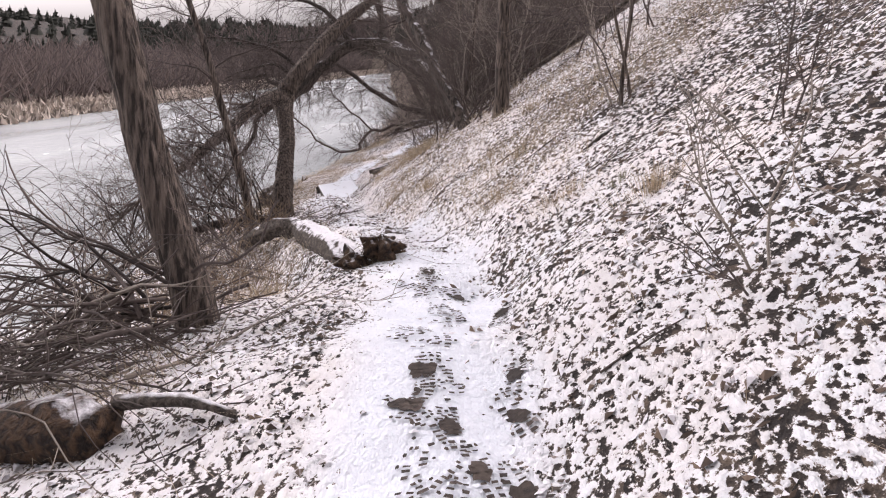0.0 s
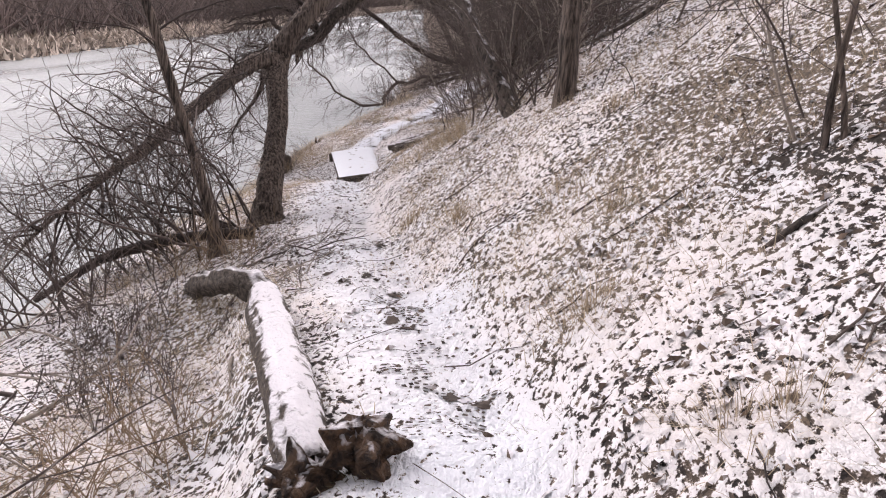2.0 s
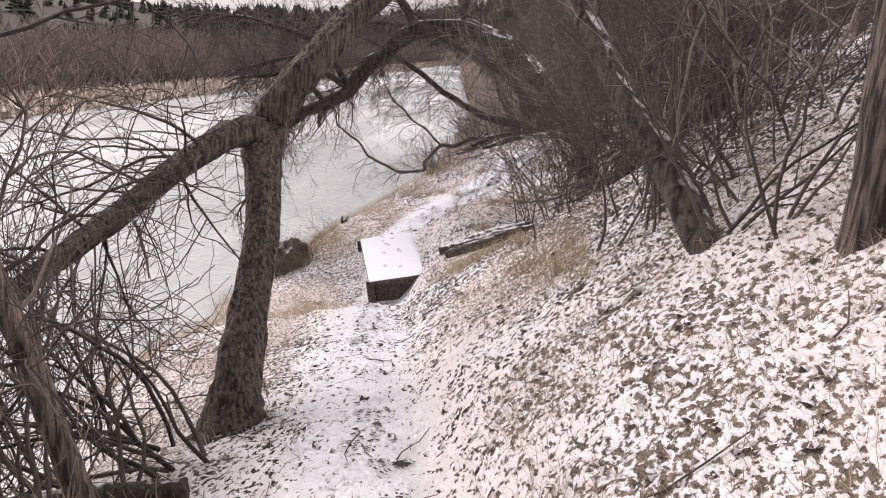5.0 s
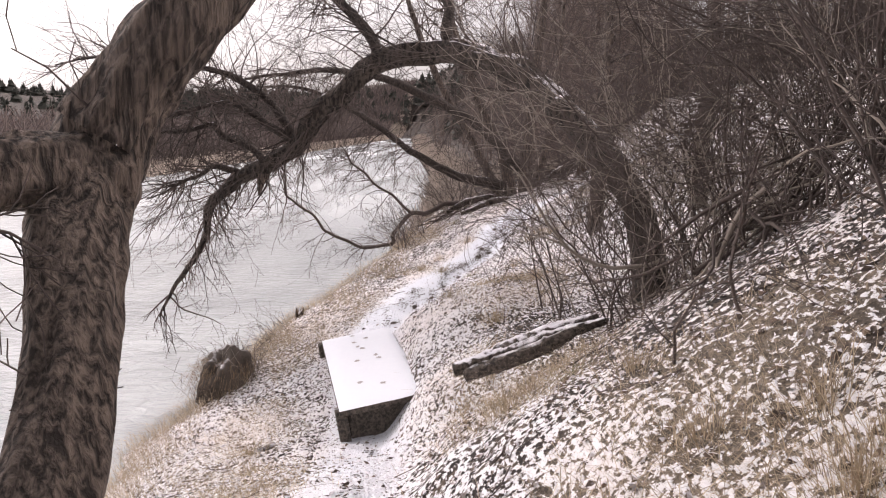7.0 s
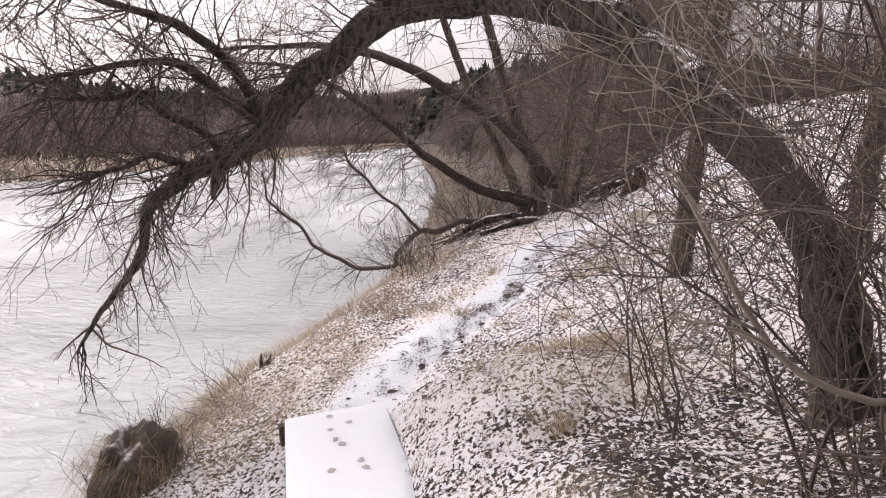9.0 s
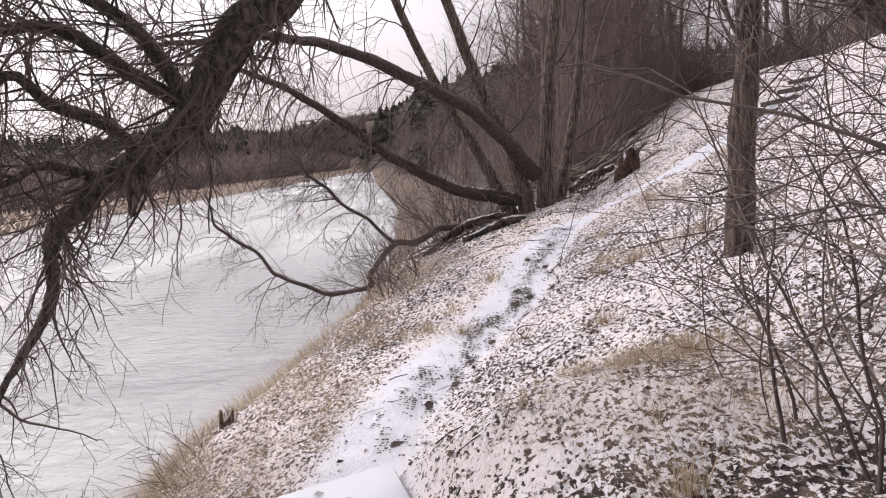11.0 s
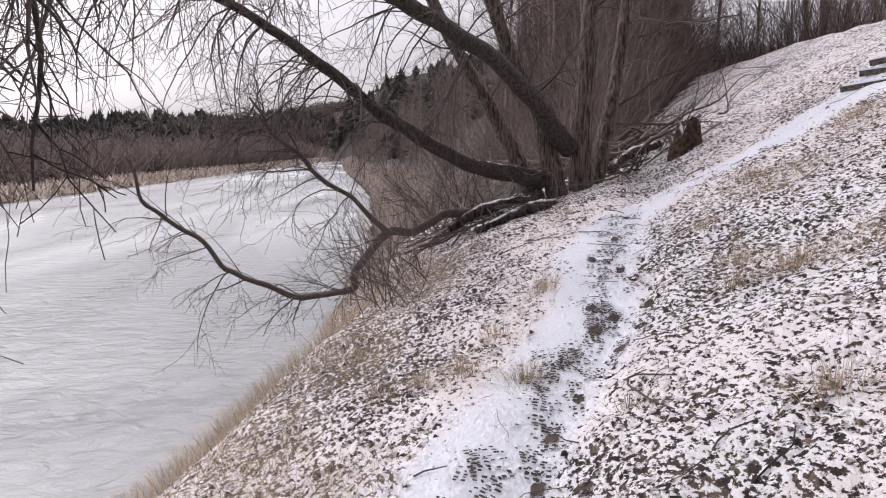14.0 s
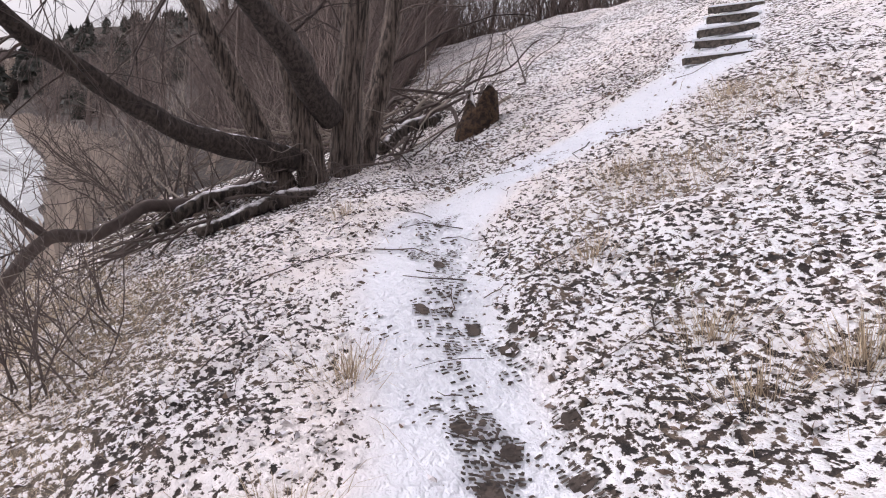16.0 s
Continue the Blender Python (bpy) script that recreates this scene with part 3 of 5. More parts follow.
def tree_near():
    rng = random.Random(12)
    t = thing("bank_tree", (-0.9, 6.0, ground_z(-0.9, 6.0)), "tall grey-brown tree with ridged bark, leaning over the bank", "tree")
    s = Soup()
    line = limb(s, [(-0.84, 6.0, -0.35, 0.15), (-0.87, 6.0, 0.1, 0.12), (-1.01, 6.0, 0.62, 0.105), (-1.15, 6.0, 1.2, 0.10), (-1.27, 6.0, 1.75, 0.09), (-1.42, 6.05, 2.6, 0.075), (-1.5, 6.2, 3.8, 0.05), (-1.6, 6.4, 5.0, 0.02)], 48, 0.08, rng, 0.01, 0.03, 0.5, 0.07)
    put("trunk", s, M_BARK, t)
    s = Soup()
    twigs_along(s, rng, line, 22, (0.6, 1.5), 0.014, 2, 0.1, 4, 0.45, 1.0)
    for _ in range(16):
        grow(s, rng, (-0.95 + rng.uniform(-0.3, 0.1), 6 + rng.uniform(-0.3, 0.3), rng.uniform(0.0, 0.3)), (-1, rng.uniform(-0.8, 0.6), rng.uniform(-0.2, 0.7)), rng.uniform(0.8, 1.8), 0.014, 2, 0.25, 4)
    put("crown", s, M_TWIG, t, "bare dark twigs")


def tree_thin():
    rng = random.Random(13)
    t = thing("slender_tree", (-1.96, 10.9, ground_z(-1.96, 10.9)), "slender bare tree leaning towards the water", "tree")
    s = Soup()
    line = limb(s, [(-1.92, 10.92, -0.6, 0.07), (-1.96, 10.9, -0.3, 0.055), (-2.06, 10.8, 0.27, 0.047), (-2.2, 10.7, 0.91, 0.042), (-2.33, 10.6, 1.48, 0.036), (-2.6, 10.5, 2.4, 0.025), (-2.8, 10.5, 3.4, 0.01)], 10, 0.1, rng, 0.01, 0.08, 0.4)
    put("trunk", s, M_BARK, t)
    s = Soup()
    twigs_along(s, rng, line, 38, (0.5, 1.3), 0.009, 2, 0.15, 5, 0.2, 1.0, jitter=0.36)
    base = ground_z(-2.0, 11.0)
    for _ in range(26):
        grow(s, rng, (-2.0 + rng.uniform(-0.5, 0.2), 11 + rng.uniform(-0.3, 0.9), base), (rng.uniform(-1.2, 0.0), rng.uniform(-0.8, 0.5), rng.uniform(0.4, 1.2)), rng.uniform(0.8, 2.0), 0.014, 2, 0.22, 4)
    put("crown", s, M_TWIG, t, "bare dark twigs")


def tree_bough():
    """The tree on the slope whose bough arches right over the trail."""
    rng = random.Random(14)
    t = thing("arching_tree", (0.35, 18.3, ground_z(0.35, 18.3)), "old tree with a snowy bough arching over the trail", "tree")
    s = Soup()
    limb(s, [(0.42, 18.2, ground_z(0.4, 18.2) - 0.25, 0.17), (0.30, 18.4, 0.2, 0.14), (0.02, 18.65, 0.75, 0.13), (-0.44, 19.0, 1.23, 0.125)], 14, 0.14, rng, 0.01, 0.07, 0.5)
    put("trunk", s, M_BARK_SNOW, t)
    s = Soup()
    line = limb(s, [(-0.36, 18.95, 1.17, 0.13), (-0.89, 19.5, 1.60, 0.125), (-1.53, 20.0, 1.80, 0.12), (-2.28, 20.4, 1.70, 0.118), (-2.85, 20.5, 1.28, 0.112), (-3.43, 20.9, 0.78, 0.105), (-3.93, 21.3, 0.42, 0.10), (-4.56, 21.6, 0.09, 0.075), (-4.90, 21.9, -0.25, 0.055), (-4.95, 22.0, -0.62, 0.046), (-5.5, 22.2, -1.38, 0.026), (-5.75, 22.3, -1.85, 0.010)], 44, 0.20, rng, 0.07, 0.028, furrow=0.085)
    put("bough", s, M_BARK_SNOW, t, "gnarled bough with snow along its top")
    s = Soup()
    limb(s, [(-3.88, 21.27, 0.40, 0.075), (-3.93, 21.25, 0.24, 0.05), (-3.95, 21.24, 0.08, 0.015)], 8, 0.2, rng)
    put("broken_stub", s, M_BARK, t)
    lines = []
    for nodes in ([(-3.45, 20.92, 0.82, 0.055), (-3.7, 20.9, 1.25, 0.046), (-4.3, 20.8, 1.6, 0.036), (-5.2, 20.7, 1.75, 0.024), (-6.2, 20.6, 1.6, 0.010)],
                  [(-4.15, 21.45, 0.32, 0.04), (-4.42, 21.2, 0.44, 0.034), (-4.54, 21.0, 0.38, 0.028), (-4.72, 20.8, 0.29, 0.022), (-5.1, 20.6, 0.1, 0.008)],
                  [(-2.3, 20.42, 1.75, 0.07), (-2.6, 20.6, 2.2, 0.06), (-3.3, 20.9, 2.6, 0.04), (-4.4, 21.2, 2.9, 0.015)],
                  [(-3.5, 21.0, 0.82, 0.05), (-3.69, 20.8, 1.0, 0.045), (-3.9, 20.6, 1.13, 0.04), (-4.09, 20.4, 1.17, 0.034), (-4.35, 20.2, 1.14, 0.026), (-4.64, 20.0, 1.04, 0.018), (-5.0, 19.8, 0.85, 0.008)],
                  [(-3.90, 21.2, 0.50, 0.05), (-4.11, 21.0, 0.75, 0.045), (-4.26, 20.8, 0.81, 0.038), (-4.28, 20.6, 0.95, 0.033), (-4.42, 20.5, 0.95, 0.028), (-4.72, 20.3, 0.87, 0.018), (-5.1, 20.1, 0.7, 0.008)],
                  [(-1.5, 20.0, 1.85, 0.07), (-1.6, 20.3, 2.5, 0.05), (-2.0, 20.6, 3.2, 0.02)]):
        s = Soup()
        lines.append(limb(s, nodes, 8, 0.16, rng, 0.08))
        put("limb", s, M_LIMB, t)
    up, pale, up2, low1, low2, up3 = lines
    s = Soup()
    twigs_along(s, rng, line, 64, (0.4, 1.0), 0.014, 2, 0.4, 4, 0.35, 1.0, aim=(0, 0, -0.45), jitter=0.32)
    twigs_along(s, rng, line, 110, (0.10, 0.35), 0.005, 1, 0.1, 3, 0.05, 0.8, jitter=0.35)
    twigs_along(s, rng, line, 90, (0.4, 1.3), 0.010, 2, 0.0, 5, 0.05, 0.7, aim=(-0.2, 0, 0.5), jitter=0.34)
    for ln, c in ((up, 60), (pale, 40), (up2, 70), (up3, 36), (low1, 44), (low2, 44)):
        twigs_along(s, rng, ln, c, (0.5, 1.2), 0.010, 2, 0.15, 4, 0.1, 1.0)
    put("crown", s, M_TWIG, t, "drooping bare twigs")


def tree_leaner():
    rng = random.Random(15)
    z = ground_z(0.62, 12.0)
    t = thing("snowy_leaning_trunk", (0.62, 12.0, z), "thick tree leaning downhill, snow caught along its bark", "tree")
    s = Soup()
    line = limb(s, [(0.66, 12.0, z - 0.3, 0.13), (0.52, 12.1, 0.62, 0.095), (0.30, 12.4, 1.0, 0.082), (-0.02, 12.9, 1.5, 0.074), (-0.4, 13.5, 2.1, 0.062), (-0.8, 14.2, 2.7, 0.05), (-1.3, 15.2, 3.2, 0.05), (-1.7, 16.0, 3.5, 0.02)], 40, 0.12, rng, 0.01, 0.032, 0.4, 0.085)
    put("trunk", s, M_BARK_SNOW, t)
    s = Soup()
    twigs_along(s, rng, line, 30, (0.5, 1.3), 0.012, 2, 0.15, 4, 0.35, 1.0)
    for _ in range(10):
        grow(s, rng, (0.55 + rng.uniform(-0.2, 0.2), 12 + rng.uniform(-0.3, 0.3), z), (rng.uniform(-0.7, 0.5), rng.uniform(-0.5, 0.5), 1), rng.uniform(0.6, 1.4), 0.010, 2, 0.0, 3)
    put("crown", s, M_TWIG, t, "bare dark twigs")


def tree_upright(name, x, y, lean, r, h, seed, label, kids=14, mat=None):
    rng = random.Random(seed)
    z = ground_z(x, y)
    t = thing(name, (x, y, z), label, "tree")
    s = Soup()
    line = limb(s, [(x, y, z - 0.25, r * 1.25), (x + lean[0] * 0.1, y + lean[1] * 0.1, z + h * 0.1, r), (x + lean[0] * 0.5 + rng.uniform(-0.08, 0.08), y + lean[1] * 0.5, z + h * 0.5, r * 0.8), (x + lean[0], y + lean[1], z + h, r * 0.35)], 12, 0.12, rng, 0.02, 0.1, 0.4)
    put("trunk", s, mat or M_BARK, t)
    s = Soup()
    twigs_along(s, rng, line, kids, (0.6, 1.6), r * 0.22, 2, 0.05, 4, 0.25, 1.0)
    put("crown", s, M_TWIG, t, "bare dark twigs")
    return t


def tree_cluster():
    rng = random.Random(16)
    z = ground_z(-0.45, 28.5)
    t = thing("clump_tree", (-0.45, 28.5, z), "many-stemmed tree clump with limbs reaching over the water", "tree")
    stems = [[(-0.27, 28.5, z - 0.2, 0.16), (-0.24, 28.5, 0.6, 0.13), (-0.20, 28.5, 1.52, 0.115), (-0.05, 28.6, 2.9, 0.10), (0.1, 28.7, 5.0, 0.05)],
             [(-0.52, 28.45, z - 0.2, 0.14), (-0.8, 28.4, 0.5, 0.10), (-1.2, 28.3, 1.27, 0.09), (-1.78, 28.0, 2.75, 0.075), (-2.3, 27.7, 4.2, 0.04)],
             [(-0.75, 28.5, z - 0.2, 0.12), (-1.38, 28.5, 0.59, 0.085), (-2.06, 28.3, 1.72, 0.07), (-2.53, 28.0, 2.77, 0.06), (-3.0, 27.6, 4.2, 0.03)],
             [(-0.1, 28.7, z - 0.2, 0.12), (0.25, 28.9, 1.0, 0.09), (0.4, 29.0, 2.4, 0.07), (0.5, 29.1, 4.4, 0.03)]]
    limbs = [[(-0.42, 28.42, 0.12, 0.13), (-1.23, 27.8, 0.95, 0.10), (-2.12, 27.2, 1.45, 0.085), (-3.06, 26.6, 1.84, 0.072), (-3.55, 26.0, 1.92, 0.06), (-4.2, 25.4, 1.9, 0.045), (-5.2, 24.8, 1.7, 0.02)],
             [(-0.75, 28.4, -0.25, 0.11), (-1.75, 28.0, -0.03, 0.085), (-2.57, 27.5, 0.42, 0.07), (-3.23, 27.0, 0.92, 0.058), (-3.82, 26.5, 1.32, 0.045), (-4.5, 26.0, 1.6, 0.03), (-5.3, 25.4, 1.6, 0.012)],
             [(-0.9, 28.7, -0.55, 0.06), (-1.94, 28.0, -0.70, 0.050), (-2.6, 27.4, -0.88, 0.046), (-2.95, 27.4, -1.18, 0.042), (-3.08, 27.6, -1.5, 0.038), (-3.7, 27.9, -1.63, 0.034), (-4.32, 27.6, -1.29, 0.028), (-4.9, 26.8, -0.48, 0.022), (-5.0, 26.3, 0.0, 0.008)],
             [(-2.62, 27.4, -0.86, 0.030), (-2.95, 27.1, -0.45, 0.025), (-3.5, 26.7, 0.1, 0.020), (-3.9, 26.4, 0.6, 0.010)]]
    tw = Soup()
    for nodes in stems:
        s = Soup()
        ln = limb(s, nodes, 12, 0.12, rng, 0.015, 0.1)
        put("trunk", s, M_BARK, t)
        twigs_along(tw, rng, ln, 16, (0.7, 1.8), 0.013, 2, 0.0, 4, 0.25, 1.0)
    for k, nodes in enumerate(limbs):
        s = Soup()
        ln = limb(s, nodes, 10, 0.12, rng, 0.03 if k < 2 else 0.12, 0.08)
        put("limb", s, M_LIMB if k < 2 else M_TWIG, t)
        if k < 2:
            twigs_along(tw, rng, ln, 60, (0.6, 1.5), 0.011, 2, 0.7, 4, 0.3, 1.0, aim=(0, 0, -0.4))
        else:
            twigs_along(tw, rng, ln, 34, (0.4, 1.1), 0.009, 2, 0.6, 4, 0.35, 1.0, aim=(-0.4, 0, -0.25))
    put("crown", tw, M_TWIG, t, "drooping bare twigs")


def thicket(name, at, spread, count, height, seed, label, lean=(0, 0, 0), r=0.012, level=2, kids=5, droop=0.05, mat=None):
    rng = random.Random(seed)
    t = thing(name, (at[0], at[1], ground_z(at[0], at[1])), label, "sapling" if name == "sapling" else "bush")
    for _ in range(count):
        s = Soup()
        a, k = rng.uniform(0, 2 * math.pi), math.sqrt(rng.random())
        x, y = at[0] + spread[0] * k * math.cos(a), at[1] + spread[1] * k * math.sin(a)
        d = Vector((rng.gauss(0, 0.30) + lean[0], rng.gauss(0, 0.30) + lean[1], 1.0 + lean[2]))
        grow(s, rng, (x, y, ground_z(x, y, False) - 0.06), d, height * rng.uniform(0.55, 1.15), r * rng.uniform(0.6, 1.4), level, droop, kids, (0.35, 0.95), jitter=0.28)
        put("stem", s, mat or (M_TWIG_PALE if rng.random() < 0.20 else M_TWIG), t)
    return t


tree_arch()
tree_near()
tree_thin()
tree_bough()
tree_leaner()
tree_cluster()
tree_upright("slope_tree", 0.88, 11.43, (0.02, 0.3), 0.085, 5.0, 21, "upright tree with rough bark on the snowy slope")
tree_upright("slope_tree", 0.38, 21.8, (-0.05, 0.2), 0.10, 6.0, 22, "upright grey trunk beside the trail", 10)
tree_upright("slope_tree", 1.3, 20.4, (0.1, 0.3), 0.09, 6.0, 23, "dark upright trunk among brush", 12)

tree_upright("slope_tree", 0.42, 13.5, (0.15, 0.2), 0.034, 3.2, 26, "thin grey trunk rising from the snowy slope", 12)
tree_upright("slope_tree", 1.60, 7.75, (0.02, 0.1), 0.014, 1.9, 27, "young tree with two dark stems on the slope", 9)
tree_upright("slope_tree", 1.66, 7.72, (-0.25, 0.0), 0.011, 1.3, 28, "young tree with two dark stems on the slope", 7)
tree_upright("slope_tree", 1.15, 15.7, (0.1, 0.4), 0.13, 5.0, 25, "dark trunk standing in the thicket", 20)

# brush right of the trail and along the bank
thicket("thicket", (0.6, 17.3), (0.75, 0.9), 85, 2.3, 31, "dense tangle of dark leafless brush beside the trail", (-0.22, 0, 0), 0.0075, 2, 7)
thicket("thicket", (1.25, 16.2), (0.8, 0.9), 55, 2.3, 32, "dense tangle of dark leafless brush beside the trail", (-0.1, 0, 0), 0.008, 2, 7)
thicket("thicket", (1.0, 15.4), (0.6, 0.5), 34, 2.2, 45, "dense tangle of dark leafless brush beside the trail", (-0.05, 0.1, 0), 0.009, 2, 7)
thicket("thicket", (-0.15, 18.9), (0.35, 0.6), 14, 1.5, 38, "thin bare stems at the foot of the thicket", (-0.2, 0, 0), 0.007, 2, 4)
thicket("thicket", (0.35, 13.4), (0.4, 0.6), 18, 1.5, 33, "tangle of thin bare stems beside the trail", (0, 0, 0), 0.008)
thicket("thicket", (0.9, 13.4), (0.6, 0.9), 34, 2.2, 39, "dense dark brush round the leaning trees", (-0.1, 0.1, 0), 0.010, 2, 5)
thicket("bank_bush", (-2.45, 25.9), (0.35, 0.9), 44, 1.0, 34, "reddish bare bush on the edge of the bank", (-0.35, 0, 0), 0.006, 1, 5)
thicket("bank_bush", (-2.75, 12.1), (0.35, 0.5), 16, 1.5, 46, "thin curling stems rising from the bank by the water", (-0.1, 0, 0), 0.007, 2, 5)
thicket("bank_bush", (-2.9, 10.6), (0.8, 1.0), 44, 1.2, 36, "bare dark bush on the water's edge", (-0.4, -0.1, 0), 0.009, 2, 4)
thicket("bank_bush", (-1.7, 29.6), (0.7, 1.2), 34, 1.3, 37, "dense bare brush on the bank", (-0.25, 0, 0), 0.010, 2, 5)
thicket("bank_bush", (-3.75, 21.4), (0.2, 0.7), 16, 0.5, 40, "low dry twigs over the edge of the bank", (-0.9, 0, -0.3), 0.004, 1, 5)
for k, (x, y, h, n) in enumerate(((0.25, 19.7, 2.6, 2), (0.75, 19.3, 2.8, 3), (1.2, 19.6, 3.0, 3), (0.05, 20.6, 1.3, 2), (0.9, 20.6, 2.6, 3), (1.5, 21.4, 3.0, 3), (1.46, 12.27, 1.6, 2), (1.7, 11.7, 2.0, 2), (1.9, 11.2, 1.8, 3), (2.1, 12.4, 2.2, 3), (1.66, 8.0, 1.3, 2), (1.9, 9.4, 1.6, 3), (2.3, 10.3, 2.0, 3), (1.55, 4.3, 0.9, 3), (1.8, 5.4, 1.0, 3), (0.45, 22.6, 0.5, 2), (-0.05, 22.3, 0.5, 1), (0.1, 14.5, 1.1, 2), (0.55, 14.2, 1.4, 3), (-0.35, 14.4, 0.9, 1))):
    thicket("sapling", (x, y), (0.14, 0.14), n, h, 300 + k, "thin bare sapling on the snowy slope", (-0.12, 0, 0), 0.0075, 2, 5, 0.03)


# ---- distance ----
def far_brush():
    rng = random.Random(41)
    s = Soup()
    for _ in range(6500):
        y = rng.uniform(8, 260) if rng.random() < 0.8 else rng.uniform(60, 330)
        x = FAR_SHORE - 2.5 - abs(rng.gauss(0, 11))
        z = ground_z(x, y, False)
        h = rng.uniform(0.9, 3.4)
        p = Vector((x, y, z))
        for _ in range(3):
            d = Vector((rng.gauss(0, 0.55), rng.gauss(0, 0.55), 1))
            e = p + d * h * rng.uniform(0.6, 1.0)
            m = p.lerp(e, 0.5) + Vector((rng.gauss(0, 0.2), rng.gauss(0, 0.2), 0))
            s.tube([p, m, e], 0.028 + 0.0006 * y, 0.012 + 0.0002 * y, 3, cap=False)
    return tagged(put("far_brush", s, M_TWIG_FAR), "brown leafless brush along the far bank", "brush", kind="stuff")


def far_grass():
    rng = random.Random(42)
    s = Soup()
    for _ in range(9000):
        y = rng.uniform(10, 220)
        x = FAR_SHORE - 0.1 - abs(rng.gauss(0, 1.3))
        z = ground_z(x, y, False)
        w, h = rng.uniform(0.03, 0.09) * (1 + y * 0.01), rng.uniform(0.12, 0.45)
        a = rng.uniform(0, math.pi)
        u = Vector((math.cos(a) * w, math.sin(a) * w, 0))
        p = Vector((x, y, z - 0.02))
        q = p + Vector((rng.gauss(0, 0.15), rng.gauss(0, 0.15), h))
        s.poly([p - u, p + u, q])
    for _ in range(5000):
        y = rng.uniform(30, 170)
        x = shore_at(y) + 0.2 + abs(rng.gauss(0, 0.9))
        z = ground_z(x, y, False)
        w, h = rng.uniform(0.02, 0.05) * (1 + y * 0.008), rng.uniform(0.3, 0.7)
        p = Vector((x, y, z - 0.02))
        s.poly([p - Vector((w, 0, 0)), p + Vector((w, 0, 0)), p + Vector((rng.gauss(0, 0.2), 0, h))])
    return tagged(put("far_grass", s, M_REED), "straw-coloured reeds along the river banks", "grass", kind="stuff")


def conifer(s, rng, p, h):
    """A full pine with an uneven, rounded crown of layered boughs."""
    p = Vector(p)
    wide = h * rng.uniform(0.26, 0.42)
    for k, (low, high, w) in enumerate(((0.06, 0.42, 0.9), (0.22, 0.60, 1.0), (0.40, 0.76, 0.82), (0.56, 0.90, 0.58), (0.72, 1.0, 0.34))):
        off = Vector((rng.gauss(0, 0.05) * h, rng.gauss(0, 0.05) * h, 0))
        n = 8
        ring = [p + off + Vector((math.cos(2 * math.pi * i / n + k) * wide * w * rng.uniform(0.65, 1.25), math.sin(2 * math.pi * i / n + k) * wide * w * rng.uniform(0.65, 1.25), h * (low + rng.uniform(-0.05, 0.07)))) for i in range(n)]
        neck = [(q - p - off) * 0.55 + p + off + Vector((0, 0, h * (high - low) * rng.uniform(0.45, 0.75))) for q in ring]
        tip = p + off + Vector((0, 0, h * high))
        for i in range(n):
            j = (i + 1) % n
            s.poly([ring[i], ring[j], neck[j], neck[i]])
            s.poly([neck[i], neck[j], tip])


def far_woods():
    rng = random.Random(43)
    s = Soup()
    for k in range(2000):
        y = rng.uniform(110, 250)
        x = rng.uniform(-130, 70) if k < 1000 else rng.uniform(-70, 30)
        if FAR_SHORE - 14 < x < shore_at(y) + 6 and y < 190:
            continue
        if noise.noise(Vector((x * 0.05, y * 0.035, 3.0))) < -0.12:
            continue
        conifer(s, rng, (x, y, ground_z(x, y, False) - 0.2), rng.uniform(1.8, 4.4))
    return tagged(put("far_woods", s, M_CONIFER), "dark conifers scattered over the distant hillside", "trees", kind="stuff")


def slope_woods():
    """Bare woods on the slope beyond the clump, four kinds of stem, set out over the hill."""
    rng = random.Random(44)
    kinds = []
    for k in range(5):
        t = thing("bare_tree", (0, 0, 0), "bare brown tree in the woods on the slope", "tree", "woods on the slope")
        s, tw = Soup(), Soup()
        h, r = rng.uniform(3.5, 7.0), (0.022, 0.035, 0.05, 0.075, 0.11)[k]
        ln = limb(s, [(0, 0, -0.4, r * 1.2), (rng.gauss(0, 0.15), rng.gauss(0, 0.15), h * 0.4, r * 0.85), (rng.gauss(0, 0.4), rng.gauss(0, 0.4), h, r * 0.25)], 7, 0.1, rng, 0.03, 0.25)
        twigs_along(tw, rng, ln, 34, (0.8, 2.2), 0.015, 2, -0.05, 5, 0.06, 1.0, (0.4, 1.0))
        put("trunk", s, M_WOODS, t)
        put("crown", tw, M_WOODS, t)
        kinds.append(t)
    for k, t in enumerate(kinds):
        x, y = 1.0 + k * 0.8, 34 + k * 2.2
        t.location = (x, y, ground_z(x, y, False))
    for i in range(246):
        if i < 150:
            x = rng.uniform(0.2, 13.0) if i < 90 else rng.uniform(0.2, 4.5)
            y = woods_edge(x) + 0.6 + rng.uniform(0, 16) ** (1.0 if i < 90 else 0.8)
        elif i < 205:
            y = rng.uniform(52, 110)
            x = shore_at(y) + 2.5 + abs(rng.gauss(0, 9))
        elif i < 220:
            y = rng.uniform(6, 30)
            x = rng.uniform(7, 15)
        else:
            y = rng.uniform(21, 31)
            x = rng.uniform(5.6, 9.5)
        copy_thing(kinds[i % 5], pose(x, y, ground_z(x, y, False), 0, 0, rng.uniform(0, 360)) @ Matrix.Scale(rng.uniform(0.75, 1.25), 4))


